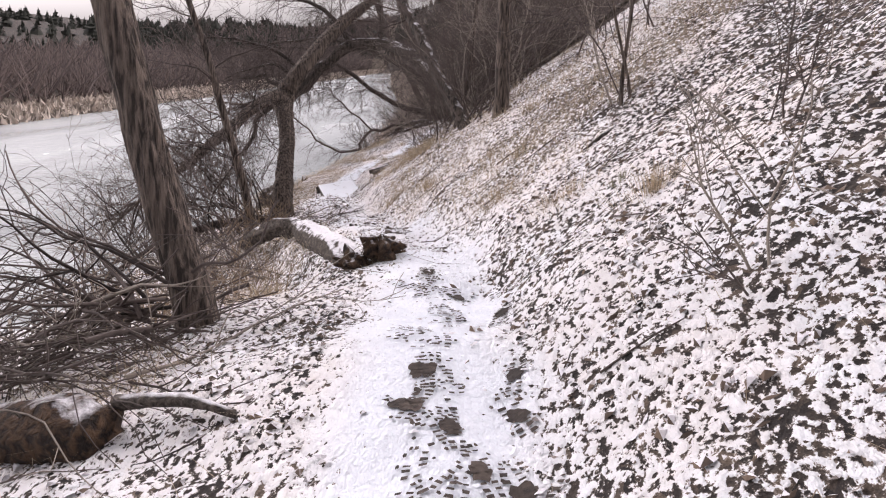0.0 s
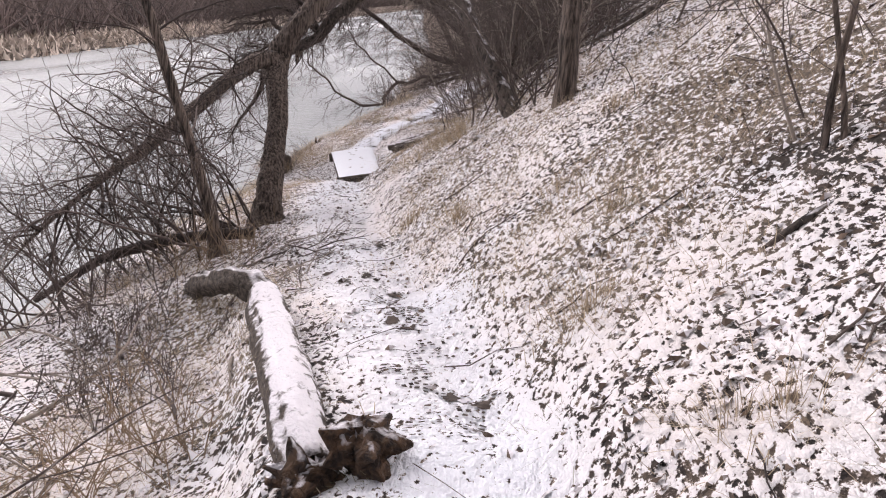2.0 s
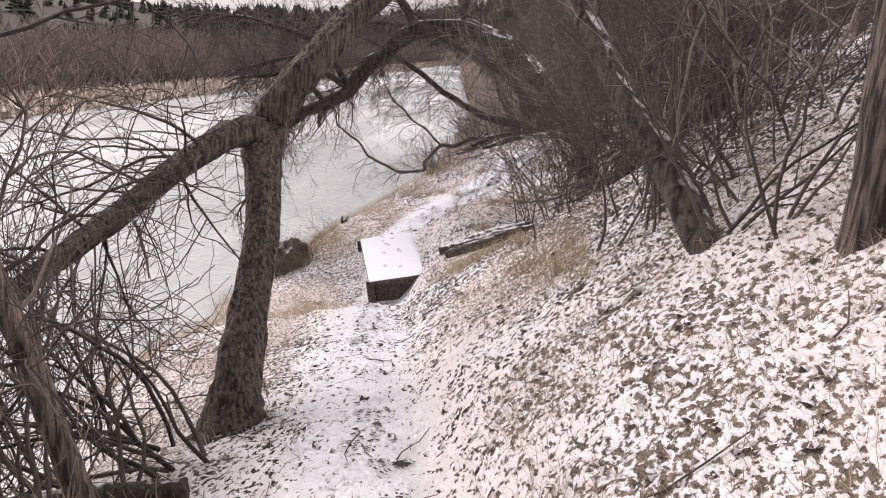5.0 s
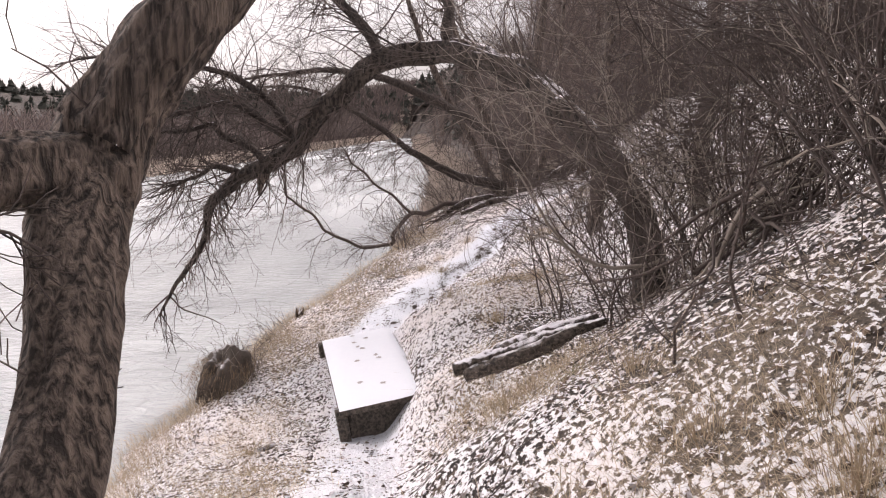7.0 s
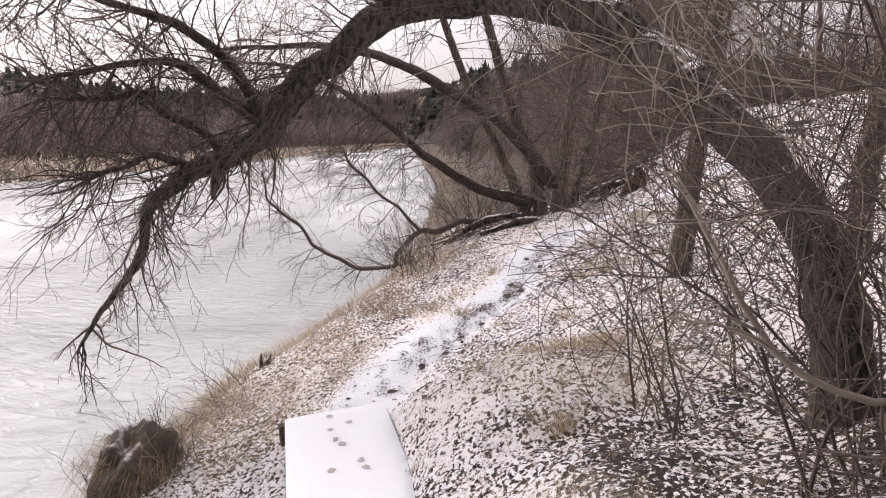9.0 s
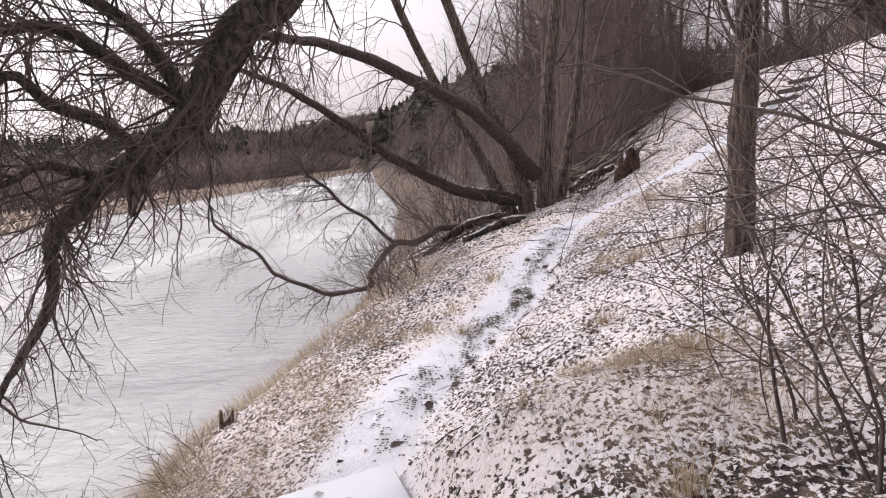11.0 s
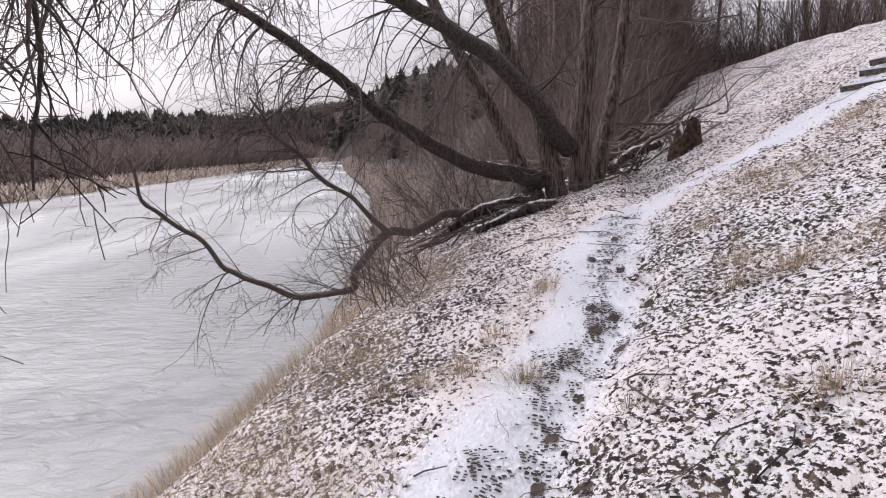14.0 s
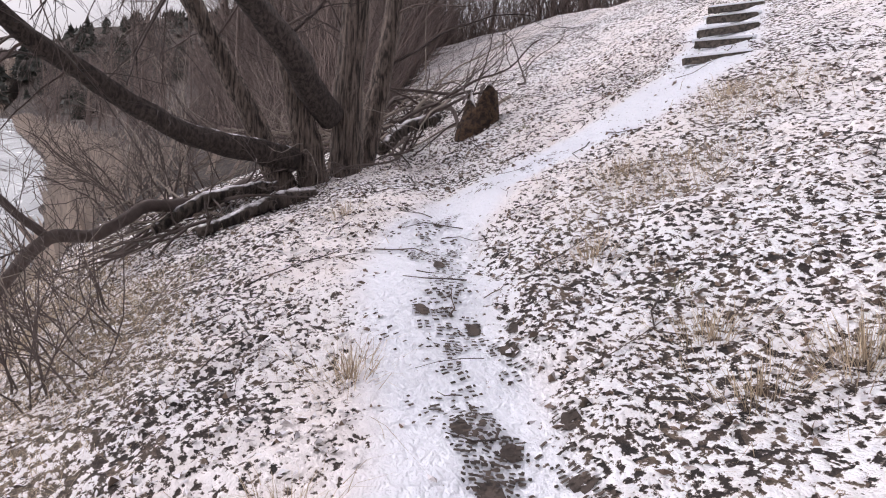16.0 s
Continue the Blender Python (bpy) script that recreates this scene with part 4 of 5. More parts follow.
def woods_brush():
    """Thin undergrowth on the floor of the woods."""
    rng = random.Random(46)
    s = Soup()
    for _ in range(3000):
        x = rng.uniform(-0.2, 13.0)
        y = woods_edge(x) + rng.uniform(0, 22) * rng.random()
        if y > 34 and x < shore_at(y) + 0.8:
            continue
        p = Vector((x, y, ground_z(x, y, False) - 0.05))
        h = rng.uniform(0.6, 2.6)
        for _ in range(3):
            d = Vector((rng.gauss(0, 0.30), rng.gauss(0, 0.30), 1))
            m = p + d * h * 0.5 + Vector((rng.gauss(0, 0.06), rng.gauss(0, 0.06), 0))
            s.tube([p, m, p + d * h * rng.uniform(0.7, 1.0) + Vector((rng.gauss(0, 0.2), rng.gauss(0, 0.2), 0))], 0.010, 0.004, 3, cap=False)
    return tagged(put("woods_brush", s, M_WOODS), "dense brown undergrowth in the woods on the slope", "brush", kind="stuff")


woods_brush()
far_brush()
far_grass()
far_woods()
slope_woods()


# ---- timber, logs and bank earth ----
def slab():
    """The boarded step box on the trail, snow lying on its top."""
    t = thing("boardwalk_box", (-2.2, 18.9, -1.8), "snow-covered wooden step box set across the trail", "step")
    rng = random.Random(51)
    a, b = Vector((-2.26, 17.75, -1.39)), Vector((-2.93, 20.2, -1.47))
    side = Vector((0.78, 0.02, 0.14))
    ahead = (b - a)
    ln = ahead.length
    f = ahead.normalized()
    r = (side - f * side.dot(f)).normalized()
    u = r.cross(f)
    m = Matrix((r, f, u)).transposed().to_4x4()
    mid = a + ahead * 0.5 + r * 0.385

    def place(dx, dy, dz):
        q = m.copy()
        q.translation = mid + r * dx + f * dy + u * dz
        return q

    for k in range(7):
        w = ln / 7
        s = Soup()
        s.box(place(0, -ln / 2 + w * (k + 0.5), -0.045), (0.80, w - 0.012, 0.05), 0.004, rng)
        put("board", s, M_TIMBER, t, smooth=False)
    for dx, deep in ((-0.36, 0.30), (0.36, 0.46)):
        s = Soup()
        s.box(place(dx, 0, -0.08 - deep / 2), (0.05, ln - 0.06, deep), 0.006, rng)
        put("side_beam", s, M_TIMBER, t, smooth=False)
    s = Soup()
    s.box(place(0, -ln / 2 + 0.13, -0.23), (0.66, 0.05, 0.26), 0.006, rng)
    put("front_beam", s, M_TIMBER, t, smooth=False)
    for dx, dy in ((-0.40, -ln / 2 + 0.08), (-0.41, ln / 2 - 0.1)):
        s = Soup()
        s.box(place(dx, dy, -0.26), (0.07, 0.09, 0.46), 0.008, rng)
        put("corner_post", s, M_TIMBER, t, smooth=False)
    s = Soup()
    n, w = 26, 10
    base = len(s.v)
    for j in range(n + 1):
        for i in range(w + 1):
            ex, ey = abs(i / w * 2 - 1), abs(j / n * 2 - 1)
            h = 0.030 * (1 - max(ex ** 10, ey ** 14)) + 0.006 * noise.noise(Vector((i * 0.4, j * 0.4, 2)))
            q = mid + r * ((i / w - 0.5) * 0.79) + f * ((j / n - 0.5) * (ln - 0.01)) + u * (-0.018 + h)
            s.v.append(q)
    for j in range(n):
        for i in range(w):
            k = base + j * (w + 1) + i
            s.f.append((k, k + 1, k + w + 2, k + w + 1))
    put("snow_cover", s, M_SNOW, t, "thin snow with a few prints")
    for dx, dy in ((-0.06, 0.75), (0.08, 0.85), (-0.04, 0.55), (0.0, 0.45), (0.10, 0.1), (0.12, -0.02), (-0.1, 0.02), (-0.05, 1.05), (-0.15, -0.7), (0.05, -0.85)):
        s = Soup()
        pts = []
        for i in range(12):
            a = 2 * math.pi * i / 12
            q = rng.uniform(0.5, 1.15)
            pts.append(mid + r * (dx + math.cos(a) * 0.030 * q) + f * (dy + math.sin(a) * 0.042 * q) + u * 0.019)
        s.poly(pts)
        put("boot_mark", s, M_PRINT, t, "grey slush in a boot mark")
    return t


def fallen_log():
    rng = random.Random(52)
    t = thing("fallen_log", (-0.35, 8.0, ground_z(-0.35, 8.0)), "fallen log beside the trail, snow along its top", "log")
    s = Soup()
    limb(s, [(-0.14, 6.84, 0.21, 0.09), (-0.22, 7.0, 0.22, 0.105), (-0.35, 7.35, 0.20, 0.11), (-0.60, 8.0, 0.10, 0.11), (-0.82, 8.6, 0.02, 0.105), (-0.92, 8.88, -0.03, 0.09)], 48, 0.09, rng, 0.02, 0.03, furrow=0.05)
    put("log", s, M_LOG_SNOW, t)
    s = Soup()
    limb(s, [(-0.93, 8.98, -0.06, 0.06), (-1.02, 9.06, -0.04, 0.085), (-1.2, 9.22, -0.07, 0.085), (-1.5, 9.55, -0.26, 0.075), (-1.78, 9.92, -0.50, 0.06), (-1.9, 10.1, -0.66, 0.03)], 30, 0.26, rng, 0.04, 0.04, furrow=0.08)
    put("bent_limb", s, M_LOG, t, "bent limb with snow on top, reaching down the bank")
    s = Soup()
    for c, rad in (((0.02, 6.82, 0.36), 0.13), ((-0.14, 6.72, 0.28), 0.10), ((0.10, 6.9, 0.31), 0.08)):
        c = Vector(c)
        for _ in range(15):
            d = Vector((rng.gauss(0, 1), rng.gauss(0, 1) - 0.3, rng.gauss(0, 0.8))).normalized()
            limb(s, [(*(c - d * rad * 0.4), rad * 0.5), (*(c + d * rad * 0.4), rad * 0.42), (*(c + d * rad * rng.uniform(0.8, 1.45)), rad * 0.05)], 9, 0.6, rng, 0.015, 0.02)
    put("root_burl", s, M_ROT, t, "torn brown root end")


def small_log(name, nodes, label, mat=None, seed=1, sides=12):
    rng = random.Random(seed)
    s = Soup()
    limb(s, nodes, sides, 0.26, rng, 0.03, 0.045, furrow=0.05)
    return tagged(put(name, s, mat or M_LOG), label, "log")


def stump(at, r, h, seed, label):
    """A broken stump with splintered top."""
    rng = random.Random(seed)
    z = ground_z(*at)
    s = Soup()
    n, rows = 16, 6
    tops = [rng.uniform(0.45, 1.0) for _ in range(n)]
    for j in range(rows + 1):
        for i in range(n):
            a = 2 * math.pi * i / n
            k = r * (1.25 - 0.35 * j / rows) * (1 + 0.18 * noise.noise(Vector((math.cos(a) * 2, math.sin(a) * 2, j * 0.3 + seed))))
            s.v.append(Vector((at[0] + math.cos(a) * k + 0.25 * r * j / rows, at[1] + math.sin(a) * k, z - 0.12 + (h + 0.12) * j / rows * (tops[i] if j > 2 else 0.9))))
    for j in range(rows):
        for i in range(n):
            w = (i + 1) % n
            s.f.append((j * n + i, j * n + w, (j + 1) * n + w, (j + 1) * n + i))
    c = len(s.v)
    s.v.append(Vector((at[0], at[1], z + h * 0.3)))
    for i in range(n):
        s.f.append((rows * n + i, rows * n + (i + 1) % n, c))
    return tagged(put("stump", s, M_ROT), label, "stump")


# An overhang of leafy earth in the bank, shaped as a lumpy ball.
def bank_overhang(at, size, seed, label):
    rng = random.Random(seed)
    bm = bmesh.new()
    bmesh.ops.create_icosphere(bm, subdivisions=4, radius=1.0)
    for v in bm.verts:
        k = 1 + 0.36 * noise.noise(v.co * 1.3 + Vector((seed, 0, 0))) + 0.20 * noise.noise(v.co * 3.0) + 0.09 * noise.noise(v.co * 8.0)
        v.co = Vector((v.co.x * size[0], v.co.y * size[1], v.co.z * size[2])) * k
    me = bpy.data.meshes.new("earth_overhang")
    bm.to_mesh(me)
    bm.free()
    me.polygons.foreach_set("use_smooth", [True] * len(me.polygons))
    me.materials.append(M_BANK_EARTH)
    ob = new("earth_overhang", me)
    ob.location = (at[0], at[1], at[2])
    return tagged(ob, label, "rock")


def steps():
    t = thing("trail_steps", (2.1, 26.5, ground_z(2.1, 26.5)), "timber steps with snow on the treads climbing the slope", "steps")
    rng = random.Random(53)
    go = Vector((0.74, 0.67, 0)).normalized()
    across = Vector((go.y, -go.x, 0))
    for k in range(2, 7):
        x, y = 1.62 + 0.33 * k, 26.05 + 0.33 * k
        z = ground_z(x, y, False)
        tilt = rng.uniform(-0.05, 0.05)
        side = (across + Vector((0, 0, 0.12 + tilt))).normalized()
        m = Matrix((side, go, side.cross(go))).transposed().to_4x4()
        m.translation = Vector((x, y, z + 0.025))
        s = Soup()
        s.box(m, (0.54 - 0.07 * (k % 2) if k else 0.34, 0.08, 0.055), 0.012, rng)
        put("timber", s, M_TIMBER, t, smooth=False)
        m.translation = Vector((x, y, z + 0.062)) + go * 0.02
        s = Soup()
        s.box(m, (0.52 if k else 0.36, 0.09, 0.02), 0.006, rng)
        put("snow_cap", s, M_SNOW, t, smooth=False)


slab()
fallen_log()
steps()
stump((1.02, 28.5), 0.17, 0.50, 61, "dark broken stump beside the trail")
stump((-3.71, 22.3), 0.06, 0.16, 62, "small dark stump on the edge of the bank")
bank_overhang((-3.95, 19.85, -2.0), (0.30, 0.45, 0.42), 63, "brown earth overhang in the bank below the step box")


def half_log():
    """A split, layered log: long weathered slabs lying over one another."""
    rng = random.Random(64)
    t = thing("split_log", (-0.6, 16.2, ground_z(-0.6, 16.2)), "split weathered log with snow, lying beside the trail", "log")
    for k in range(5):
        a, w = rng.uniform(-0.03, 0.03), 0.045 * k - 0.09
        s = Soup()
        z = 0.022 * (2 - abs(k - 2)) - 0.01
        nodes = [(-1.18 + rng.uniform(-0.06, 0.06), 16.36 + w, -0.56 + z, 0.040), (-0.90, 16.34 + w + a, -0.44 + z, 0.052), (-0.62, 16.36 + w, -0.32 + z, 0.048), (-0.36 + rng.uniform(-0.15, 0.08), 16.38 + w, -0.20 + z, 0.022)]
        limb(s, nodes, 24, 0.22, rng, 0.03, 0.03, furrow=0.06)
        put("slab", s, M_LOG_SNOW if k > 0 else M_LOG, t)


half_log()
small_log("stone_grey_log", [(-0.05, 14.35, 0.08, 0.07), (0.08, 14.42, 0.24, 0.085), (0.22, 14.5, 0.32, 0.06)], "short smooth grey log on the slope", seed=65)
small_log("dark_log", [(0.0, 14.05, 0.16, 0.05), (0.3, 13.95, 0.42, 0.06), (0.65, 13.9, 0.72, 0.05)], "dark fallen log on the snowy slope", M_BARK_SNOW, 66)
small_log("dark_log", [(-0.32, 12.66, 0.02, 0.018), (-0.18, 12.62, 0.15, 0.03), (-0.02, 12.53, 0.30, 0.024)], "short dark branch lying on the snow", M_BARK, 67, 8)
small_log("snowy_log", [(-0.2, 11.95, 0.05, 0.06), (0.0, 11.98, 0.24, 0.07), (0.25, 12.05, 0.45, 0.06)], "snow-covered log end on the slope", seed=68)
small_log("hollow_log", [(-1.6, 4.95, -0.10, 0.14), (-1.2, 4.8, 0.0, 0.155), (-0.90, 4.68, 0.08, 0.145), (-0.74, 4.63, 0.10, 0.10)], "rotten log with snow along its top", M_ROT, 69, 14)
small_log("snowy_branch", [(-0.75, 4.72, 0.20, 0.03), (-0.5, 4.68, 0.24, 0.028), (-0.25, 4.6, 0.24, 0.016)], "peeled branch with snow, lying on leaves", seed=70, sides=8)
small_log("fallen_branch", [(-1.75, 11.35, -0.45, 0.05), (-2.3, 11.2, -0.5, 0.055), (-3.0, 11.2, -0.75, 0.045), (-3.9, 11.4, -1.35, 0.03)], "fallen limb reaching down to the water", M_LIMB, 71, 10)
small_log("fallen_branch", [(1.2, 12.6, 1.40, 0.018), (1.75, 12.4, 1.80, 0.025), (2.4, 12.2, 2.38, 0.030), (3.2, 12.1, 3.08, 0.02)], "snowy fallen branch lying across the slope", seed=72, sides=10)
small_log("rotten_log", [(-0.6, 28.1, -0.50, 0.06), (-1.1, 27.9, -0.62, 0.06), (-1.6, 27.8, -0.82, 0.04)], "black rotten log at the foot of the clump", M_BARK_SNOW, 73)
small_log("rotten_log", [(-0.9, 28.3, -0.5, 0.05), (-1.5, 28.2, -0.6, 0.06), (-1.9, 28.0, -0.85, 0.04)], "black rotten log at the foot of the clump", M_BARK_SNOW, 74)
small_log("dark_log", [(0.2, 28.9, -0.15, 0.06), (0.6, 29.2, 0.08, 0.07), (1.0, 29.4, 0.2, 0.05)], "dark log among the fallen branches", M_BARK_SNOW, 75)
small_log("stick", [(-1.08, 22.4, -0.95, 0.003), (-1.2, 22.56, -1.0, 0.005), (-1.26, 22.5, -1.03, 0.006), (-1.24, 22.2, -1.03, 0.005), (-1.21, 21.95, -1.0, 0.003)], "crooked stick lying beside the trail", M_TWIG, 76, 6)
small_log("snowy_log", [(0.80, 23.93, 0.01, 0.011), (0.98, 23.85, 0.09, 0.017), (1.18, 23.74, 0.18, 0.010)], "dark snow-flecked log on the slope", M_BARK_SNOW, 77)
small_log("dark_log", [(1.30, 7.30, 1.01, 0.010), (1.42, 7.34, 1.10, 0.016), (1.56, 7.36, 1.20, 0.010)], "short dark branch half buried in snow", M_BARK_SNOW, 79, 9)
small_log("bank_log", [(-3.1, 17.5, -2.0, 0.09), (-2.95, 17.65, -1.85, 0.10), (-2.8, 17.8, -1.78, 0.07)], "sawn log end beside the step box", M_LOG, 78)


def brush_pile(at, size, count, seed, label, lengths=(0.6, 1.8), r=0.014, lift=0.35, heading=0.0):
    """Fallen branches heaped over one another."""
    rng = random.Random(seed)
    t = thing("brush_pile", (at[0], at[1], ground_z(*at)), label, "brush pile")
    for _ in range(count):
        x, y = at[0] + rng.gauss(0, size[0] * 0.5), at[1] + rng.gauss(0, size[1] * 0.5)
        a = heading + rng.gauss(0, 0.6) + (math.pi if rng.random() < 0.5 else 0)
        d = Vector((math.cos(a), math.sin(a), 0))
        n = rng.uniform(*lengths)
        e = Vector((x, y, 0)) + d * n
        z0, z1 = ground_z(x, y, False), ground_z(e.x, e.y, False)
        d.z = (max(z1, z0 - 0.6) - z0) / n + rng.uniform(-0.05, 0.15)
        s = Soup()
        grow(s, rng, (x, y, z0 + rng.uniform(0.0, lift)), d, n, r * rng.uniform(0.5, 1.6), 1 if rng.random() < 0.7 else 2, 0.12, 4, (0.3, 0.9))
        put("branch", s, M_TWIG if rng.random() < 0.75 else M_TWIG_PALE, t)


brush_pile((-1.65, 5.5), (0.75, 0.8), 110, 81, "heap of fallen bare branches on the bank", (0.4, 1.2), 0.009, 0.35, 2.9)
brush_pile((-2.2, 7.4), (1.0, 1.0), 50, 82, "heap of fallen bare branches on the bank", (0.5, 1.3), 0.009, 0.4, 2.6)
brush_pile((0.7, 29.6), (0.9, 0.9), 60, 83, "snow-flecked heap of fallen branches by the stump", (0.7, 2.0), 0.016, 0.4, 0.6)
brush_pile((-1.6, 28.3), (0.7, 0.5), 30, 84, "fallen branches under the clump", (0.6, 1.5), 0.012, 0.25, 2.9)
thicket("bank_bush", (-3.9, 19.9), (0.38, 0.5), 60, 0.55, 87, "dry stems over the earth overhang in the bank", (-0.3, 0, 0), 0.004, 1, 4)
for k, (x, y, n) in enumerate(((-1.05, 7.3, 34), (-1.5, 8.2, 44), (-1.35, 6.6, 30), (-2.0, 9.3, 44), (-1.75, 10.5, 30))):
    thicket("weeds", (x, y), (0.35, 0.45), n, 0.42, 120 + k, "dry brown weeds on the bank below the log", (-0.15, 0, 0), 0.0035, 1, 5, 0.1, M_WEED if k % 2 == 0 else None)
brush_pile((-1.3, 9.9), (0.6, 0.7), 26, 85, "dry stems beside the fallen log", (0.3, 0.9), 0.006, 0.1, 1.5)
brush_pile((0.6, 16.2), (0.8, 0.8), 40, 86, "dark fallen stems under the thicket", (0.5, 1.6), 0.012, 0.4, 0.5)


# ---- leaves, grass and prints ----
def leaf_litter():
    rng = random.Random(91)
    s = Soup()
    made = 0
    while made < 40000:
        y = 2.0 + 27.0 * rng.random()
        x = at_y(LINE_X, y) + rng.uniform(-2.4, 2.9)
        if x < shore_at(y) + 0.35:
            continue
        clump = noise.noise(Vector((x * 2.2, y * 2.2, 5.0))) + 0.8 * noise.noise(Vector((x * 7.0, y * 7.0, 1.0)))
        if rng.random() > 0.45 + 1.1 * clump:
            continue
        if rng.random() < 0.93 * trail_at(x, y):
            continue
        made += 1
        p = Vector((x, y, ground_z(x, y) + rng.uniform(-0.004, 0.012)))
        n = 0.008 + 0.022 * rng.random() ** 1.8
        w = n * rng.uniform(0.35, 0.8)
        a = rng.uniform(0, 6.3)
        slope = (ground_z(x + 0.05, y, False) - ground_z(x - 0.05, y, False)) / 0.1
        d = Vector((math.cos(a), math.sin(a), slope * math.cos(a) + rng.gauss(0, 0.25))).normalized()
        c = d.cross(Vector((-slope + rng.gauss(0, 0.3), rng.gauss(0, 0.35), 1))).normalized()
        up = c.cross(d)
        k = w * rng.uniform(0.3, 1.1)
        b = len(s.v)
        s.v.extend((p - d * n, p - c * w * rng.uniform(0.7, 1.1) + d * n * rng.uniform(-0.4, 0.4), p + d * n + up * rng.uniform(-0.2, 0.4) * n, p + c * w + d * n * rng.uniform(-0.4, 0.4), p + up * k))
        s.f.extend(((b, b + 4, b + 1), (b + 1, b + 4, b + 2), (b + 2, b + 4, b + 3), (b + 3, b + 4, b)))
    return tagged(put("leaf_litter", s, M_LEAF, smooth=False), "curled dark brown leaves poking through the snow", "leaves", kind="stuff")


def blade(s, rng, p, h, w, lean):
    a = rng.uniform(0, 2 * math.pi)
    u = Vector((math.cos(a), math.sin(a), 0)) * w
    m = p + Vector((lean[0] * 0.35, lean[1] * 0.35, h * 0.62))
    q = p + Vector((lean[0], lean[1], h * (1 - 0.35 * min(1.0, math.hypot(*lean) / h))))
    b = len(s.v)
    s.v.extend((p - u, p + u, m + u * 0.7, m - u * 0.7, q))
    s.f.extend(((b, b + 1, b + 2, b + 3), (b + 3, b + 2, b + 4)))


def hanging_grass(at, spread, count, seed):
    """Dead grass bent over the edge of the bank."""
    rng = random.Random(seed)
    s = Soup()
    for _ in range(count):
        a, k = rng.uniform(0, 6.3), rng.random() ** 0.6
        p = Vector((at[0] + math.cos(a) * spread[0] * k, at[1] + math.sin(a) * spread[1] * k, at[2] - 0.12 * k * k))
        out = Vector((math.cos(a) * 0.12 - 0.06, math.sin(a) * 0.12 - 0.04, 0)) * rng.uniform(0.5, 1.5)
        u = Vector((-math.sin(a), math.cos(a), 0)) * 0.0022
        m = p + out * 0.6 + Vector((0, 0, rng.uniform(0.01, 0.08)))
        q = p + out * 1.3 - Vector((0, 0, rng.uniform(0.05, 0.32)))
        b = len(s.v)
        s.v.extend((p - u, p + u, m + u * 0.8, m - u * 0.8, q))
        s.f.extend(((b, b + 1, b + 2, b + 3), (b + 3, b + 2, b + 4)))
    return tagged(put("hanging_grass", s, M_WEED, smooth=False), "dead brown grass hanging over the earth overhang of the bank", "grass", kind="stuff")


hanging_grass((-3.95, 19.85, -1.66), (0.30, 0.44), 650, 96)
NEAR_TUFTS = ((-0.8, 15.6), (-0.65, 15.75), (-0.95, 15.45), (-0.16, 13.22), (-0.05, 13.3), (-1.1, 17.4), (-0.98, 17.0), (-1.15, 16.75), (-3.0, 17.6), (-2.75, 16.9), (-2.1, 10.4), (-2.2, 9.9), (0.14, 9.99), (-1.89, 11.04), (-2.6, 10.6), (1.15, 10.23), (0.94, 8.41), (-0.27, 10.74), (-0.02, 12.76), (1.14, 6.45), (1.05, 6.5), (-0.64, 6.56), (0.78, 7.6), (0.75, 9.21), (1.4, 5.6), (-0.08, 13.62), (-0.5, 15.7), (-0.95, 15.6), (-0.41, 14.71), (-3.02, 17.61), (-0.34, 13.82))
FAR_TUFTS = ((-0.64, 20.4), (-0.5, 20.2), (-0.8, 20.1), (-1.7, 22.96), (-1.78, 23.7), (-2.53, 23.22), (1.7, 25.9), (-0.22, 23.74), (0.43, 22.91), (-2.05, 23.23), (-0.69, 21.64), (-2.28, 23.18), (-1.36, 24.44), (0.6, 25.51), (-0.09, 23.21), (-0.38, 23.33), (-0.11, 24.69), (-0.73, 26.82), (-1.1, 20.31), (-0.91, 20.01), (-1.44, 19.86), (-0.95, 18.7))
TUFTS = NEAR_TUFTS + FAR_TUFTS


def dry_grass():
    rng = random.Random(92)
    s = Soup()
    for x, y in TUFTS:
        for _ in range(rng.randint(110, 220)):
            a, k = rng.uniform(0, 6.3), abs(rng.gauss(0, 0.10))
            px_, py_ = x + math.cos(a) * k, y + math.sin(a) * k
            h = rng.uniform(0.05, 0.18)
            blade(s, rng, Vector((px_, py_, ground_z(px_, py_, False) - 0.02)), h, 0.0016, (math.cos(a) * k * rng.uniform(0.5, 2.2) - 0.03 + rng.gauss(0, 0.04), math.sin(a) * k * rng.uniform(0.5, 2.2) + rng.gauss(0, 0.04)))
    made = 0
    while made < 60000:
        y = 2.0 + 28.0 * rng.random()
        x = rng.uniform(shore_at(y), at_y(LINE_X, y) + 3.2)
        g = grassy_at(x, y) if rng.random() > 0.03 else 0.6
        if rng.random() > g * 0.9 * (1 - trail_at(x, y)):
            continue
        made += 1
        shore = shore_at(y)
        near = x < shore + 0.9
        h = rng.uniform(0.05, 0.24) * (1.15 if near else 0.6)
        blade(s, rng, Vector((x, y, ground_z(x, y, False) - 0.02)), h, 0.0017, (rng.gauss(-0.10 if near else -0.05, 0.12), rng.gauss(-0.02, 0.11)))
    return tagged(put("dry_grass", s, M_STRAW, smooth=False), "straw-coloured dry grass in tufts", "grass", kind="stuff")


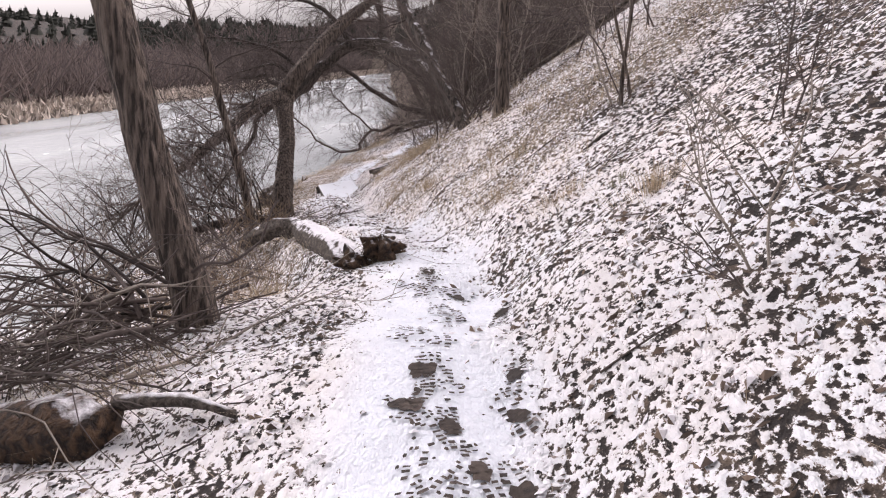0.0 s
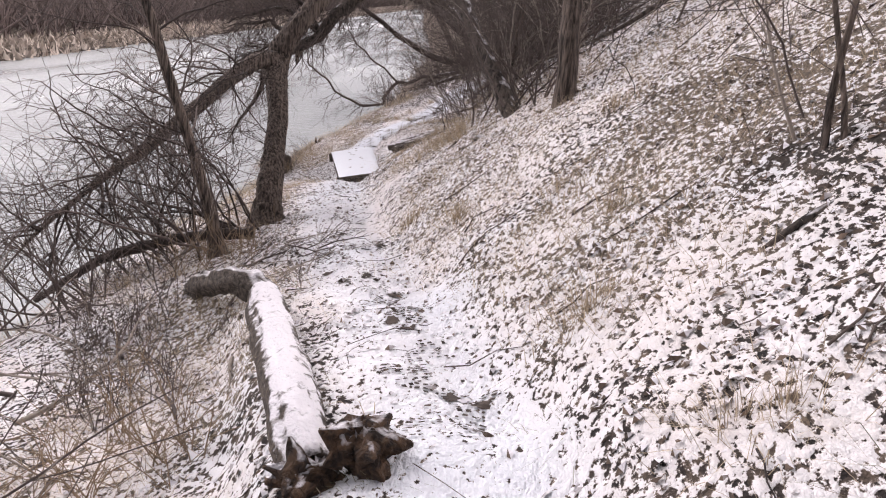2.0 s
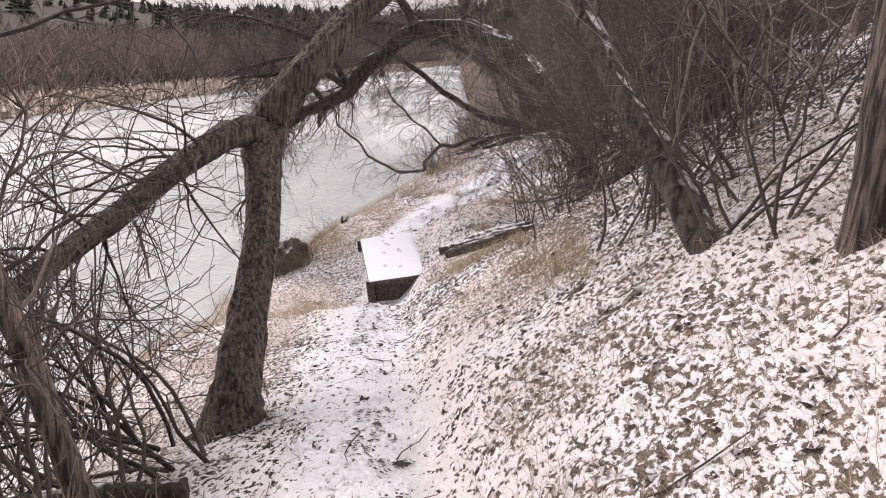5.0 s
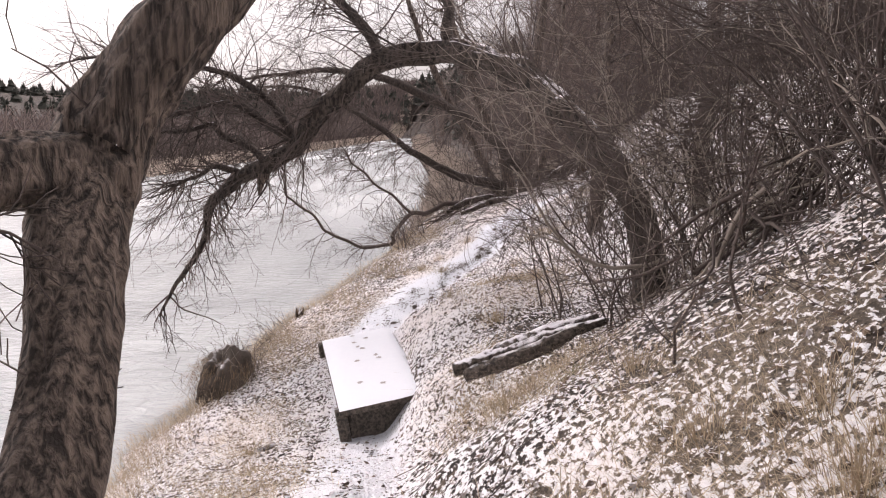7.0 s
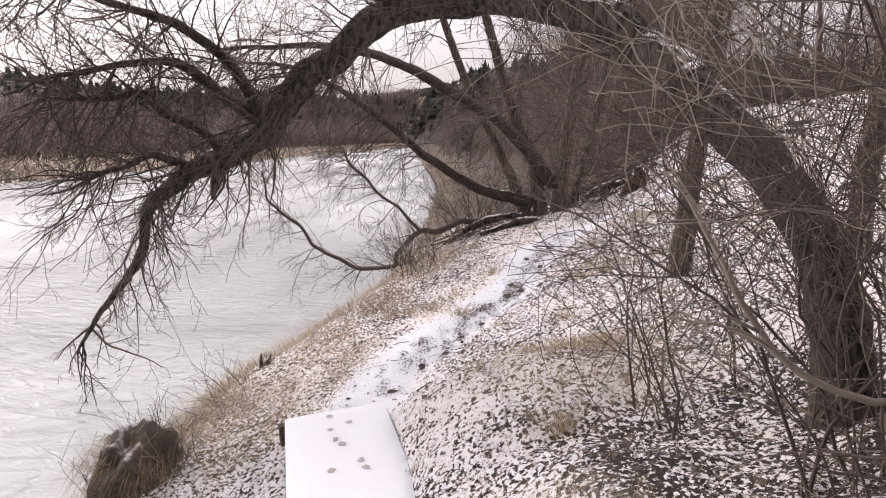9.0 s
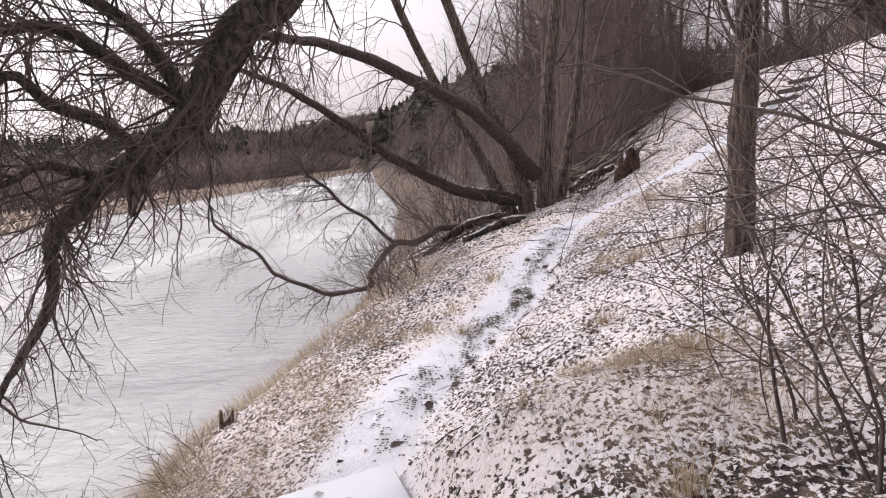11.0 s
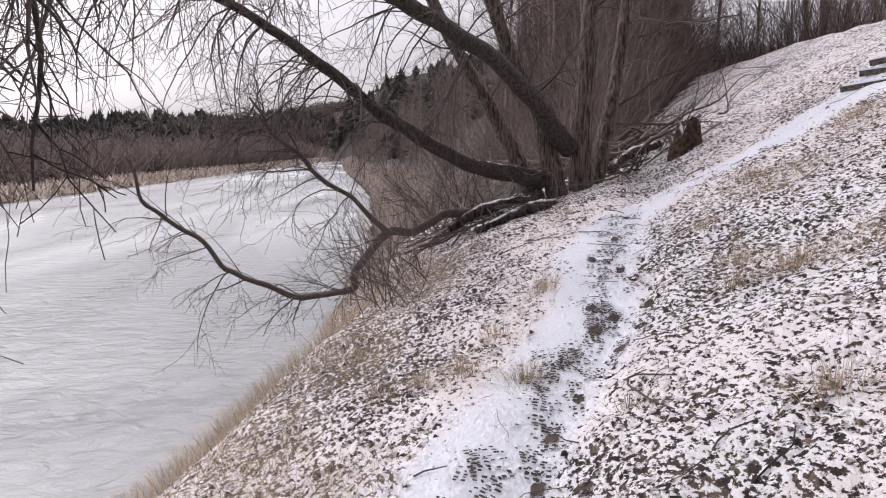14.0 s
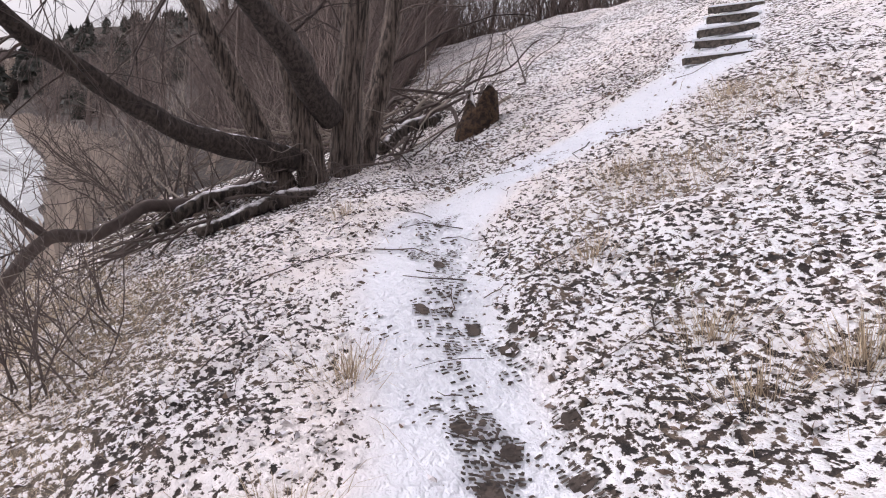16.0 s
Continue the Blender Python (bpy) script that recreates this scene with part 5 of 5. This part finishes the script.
def green_grass():
    rng = random.Random(93)
    s = Soup()
    for x, y in ((1.0, 8.35), (0.7, 6.95), (-1.72, 22.96), (-1.3, 22.3), (-0.6, 15.3), (-0.1, 24.1), (1.1, 27.7), (-0.9, 15.9), (1.35, 6.1), (-1.65, 26.9), (0.1, 6.72), (-1.8, 19.0)):
        for _ in range(90):
            a, k = rng.uniform(0, 6.3), abs(rng.gauss(0, 0.08))
            px_, py_ = x + math.cos(a) * k, y + math.sin(a) * k
            blade(s, rng, Vector((px_, py_, ground_z(px_, py_, False) - 0.02)), rng.uniform(0.03, 0.10), 0.0014, (math.cos(a) * k * 1.3, math.sin(a) * k * 1.3))
    return tagged(put("green_grass", s, M_GREEN, smooth=False), "small tufts of faded green grass", "grass", kind="stuff")


def ground_twigs():
    rng = random.Random(94)
    s = Soup()
    for _ in range(520):
        y = 2.0 + 27.0 * rng.random()
        x = at_y(LINE_X, y) + rng.uniform(-1.8, 3.2)
        if x < shore_at(y) + 0.4:
            continue
        a, n = rng.uniform(0, 6.3), rng.uniform(0.06, 0.4)
        pts = []
        for k in range(4):
            qx, qy = x + math.cos(a) * n * k / 3, y + math.sin(a) * n * k / 3
            a += rng.gauss(0, 0.25)
            pts.append((qx, qy, ground_z(qx, qy) + 0.012))
        r = rng.uniform(0.0015, 0.006)
        s.tube(pts, r, r * 0.5, 4)
    return tagged(put("ground_twigs", s, M_TWIG), "small dark twigs scattered on the snow", "twigs", kind="stuff")


PRINTS = ((-0.76, 24.59), (-0.62, 24.42), (-0.28, 26.16), (-0.94, 24.78), (-1.02, 23.7), (-1.15, 23.82), (-0.93, 23.45), (-0.81, 23.72), (-0.59, 25.41), (-1.65, 22.35), (-1.18, 23.52), (-1.09, 23.24), (-0.73, 24.3), (-1.46, 22.71), (-1.77, 21.95), (-1.6, 21.82), (-1.99, 21.6), (-2.2, 20.98), (-0.5, 9.23), (-0.7, 9.64), (-0.83, 10.18), (-0.86, 11.61), (-0.48, 10.59), (0.74, 4.41), (0.63, 4.08), (0.54, 4.29), (0.76, 4.67), (0.73, 5.4), (0.74, 3.99), (0.5, 6.0), (0.36, 6.3))


def boot_prints():
    """Soles pressed through the snow to the earth, with their cross bars."""
    rng = random.Random(95)
    s = Soup()
    spots = [(x, y, rng.gauss(0.25 if y > 20 else -0.1, 0.25), 1.0) for x, y in PRINTS]
    for _ in range(90):
        k = rng.randrange(1, len(TRAIL) - 3)
        (ax, ay), (bx, by) = TRAIL[k], TRAIL[k + 1]
        f = rng.random()
        spots.append((ax + (bx - ax) * f + rng.gauss(0, 0.10), ay + (by - ay) * f, rng.gauss(0, 0.3), rng.uniform(0.35, 0.8)))
    for _ in range(64):
        y = rng.uniform(21.2, 26.2)
        x = float(np.interp(y, [p[1] for p in TRAIL[11:17]], [p[0] for p in TRAIL[11:17]]))
        spots.append((x + rng.gauss(0.10, 0.09), y, rng.gauss(0.3, 0.3), rng.choice((0.5, 0.7, 0.85))))
    for _ in range(40):
        y = rng.uniform(3.4, 12.5)
        x = float(np.interp(y, [p[1] for p in TRAIL[1:9]], [p[0] for p in TRAIL[1:9]]))
        spots.append((x + rng.gauss(0.03, 0.10), y, rng.gauss(-0.1, 0.3), rng.choice((0.5, 0.7, 0.95))))
    for x, y, turn, size in spots:
        if 17.5 < y < 20.4:
            continue
        f = Vector((math.sin(turn), math.cos(turn), 0))
        c = Vector((f.y, -f.x, 0))

        def patch(u, w, long, wide, lift, sides=8):
            pts = []
            for i in range(sides):
                t = 2 * math.pi * (i + 0.5) / sides
                k = rng.uniform(0.75, 1.25)
                q = Vector((x, y, 0)) + f * (u + math.sin(t) * long * k) + c * (w + math.cos(t) * wide * k)
                q.z = ground_z(q.x, q.y) + lift
                pts.append(q)
            s.poly(pts)

        if size > 0.9:
            patch(rng.uniform(-0.05, 0.07), rng.uniform(-0.01, 0.01), 0.052, 0.034, 0.006, 16)
        # rows of lugs: a broad sole, a waist and a heel
        for row in range(10):
            u = -0.135 + row * 0.029
            half = 0.034 if row < 3 else (0.024 if row < 4 else 0.046 - 0.0025 * abs(row - 6) ** 2)
            for side in (-1, 1):
                if rng.random() < size * 0.92 and row != 3:
                    patch(u + rng.gauss(0, 0.002), side * half * 0.52, 0.0095 * rng.uniform(0.7, 1.25), half * 0.40, 0.008, 4)
            if rng.random() < 0.45 * size:
                patch(u, rng.choice((-1, 1)) * (half + 0.008), 0.010, 0.007, 0.008, 5)
    return tagged(put("boot_prints", s, M_EARTH, smooth=False), "dark boot prints trodden through the trail's snow", "prints", kind="stuff")


leaf_litter()
dry_grass()
green_grass()
ground_twigs()
boot_prints()
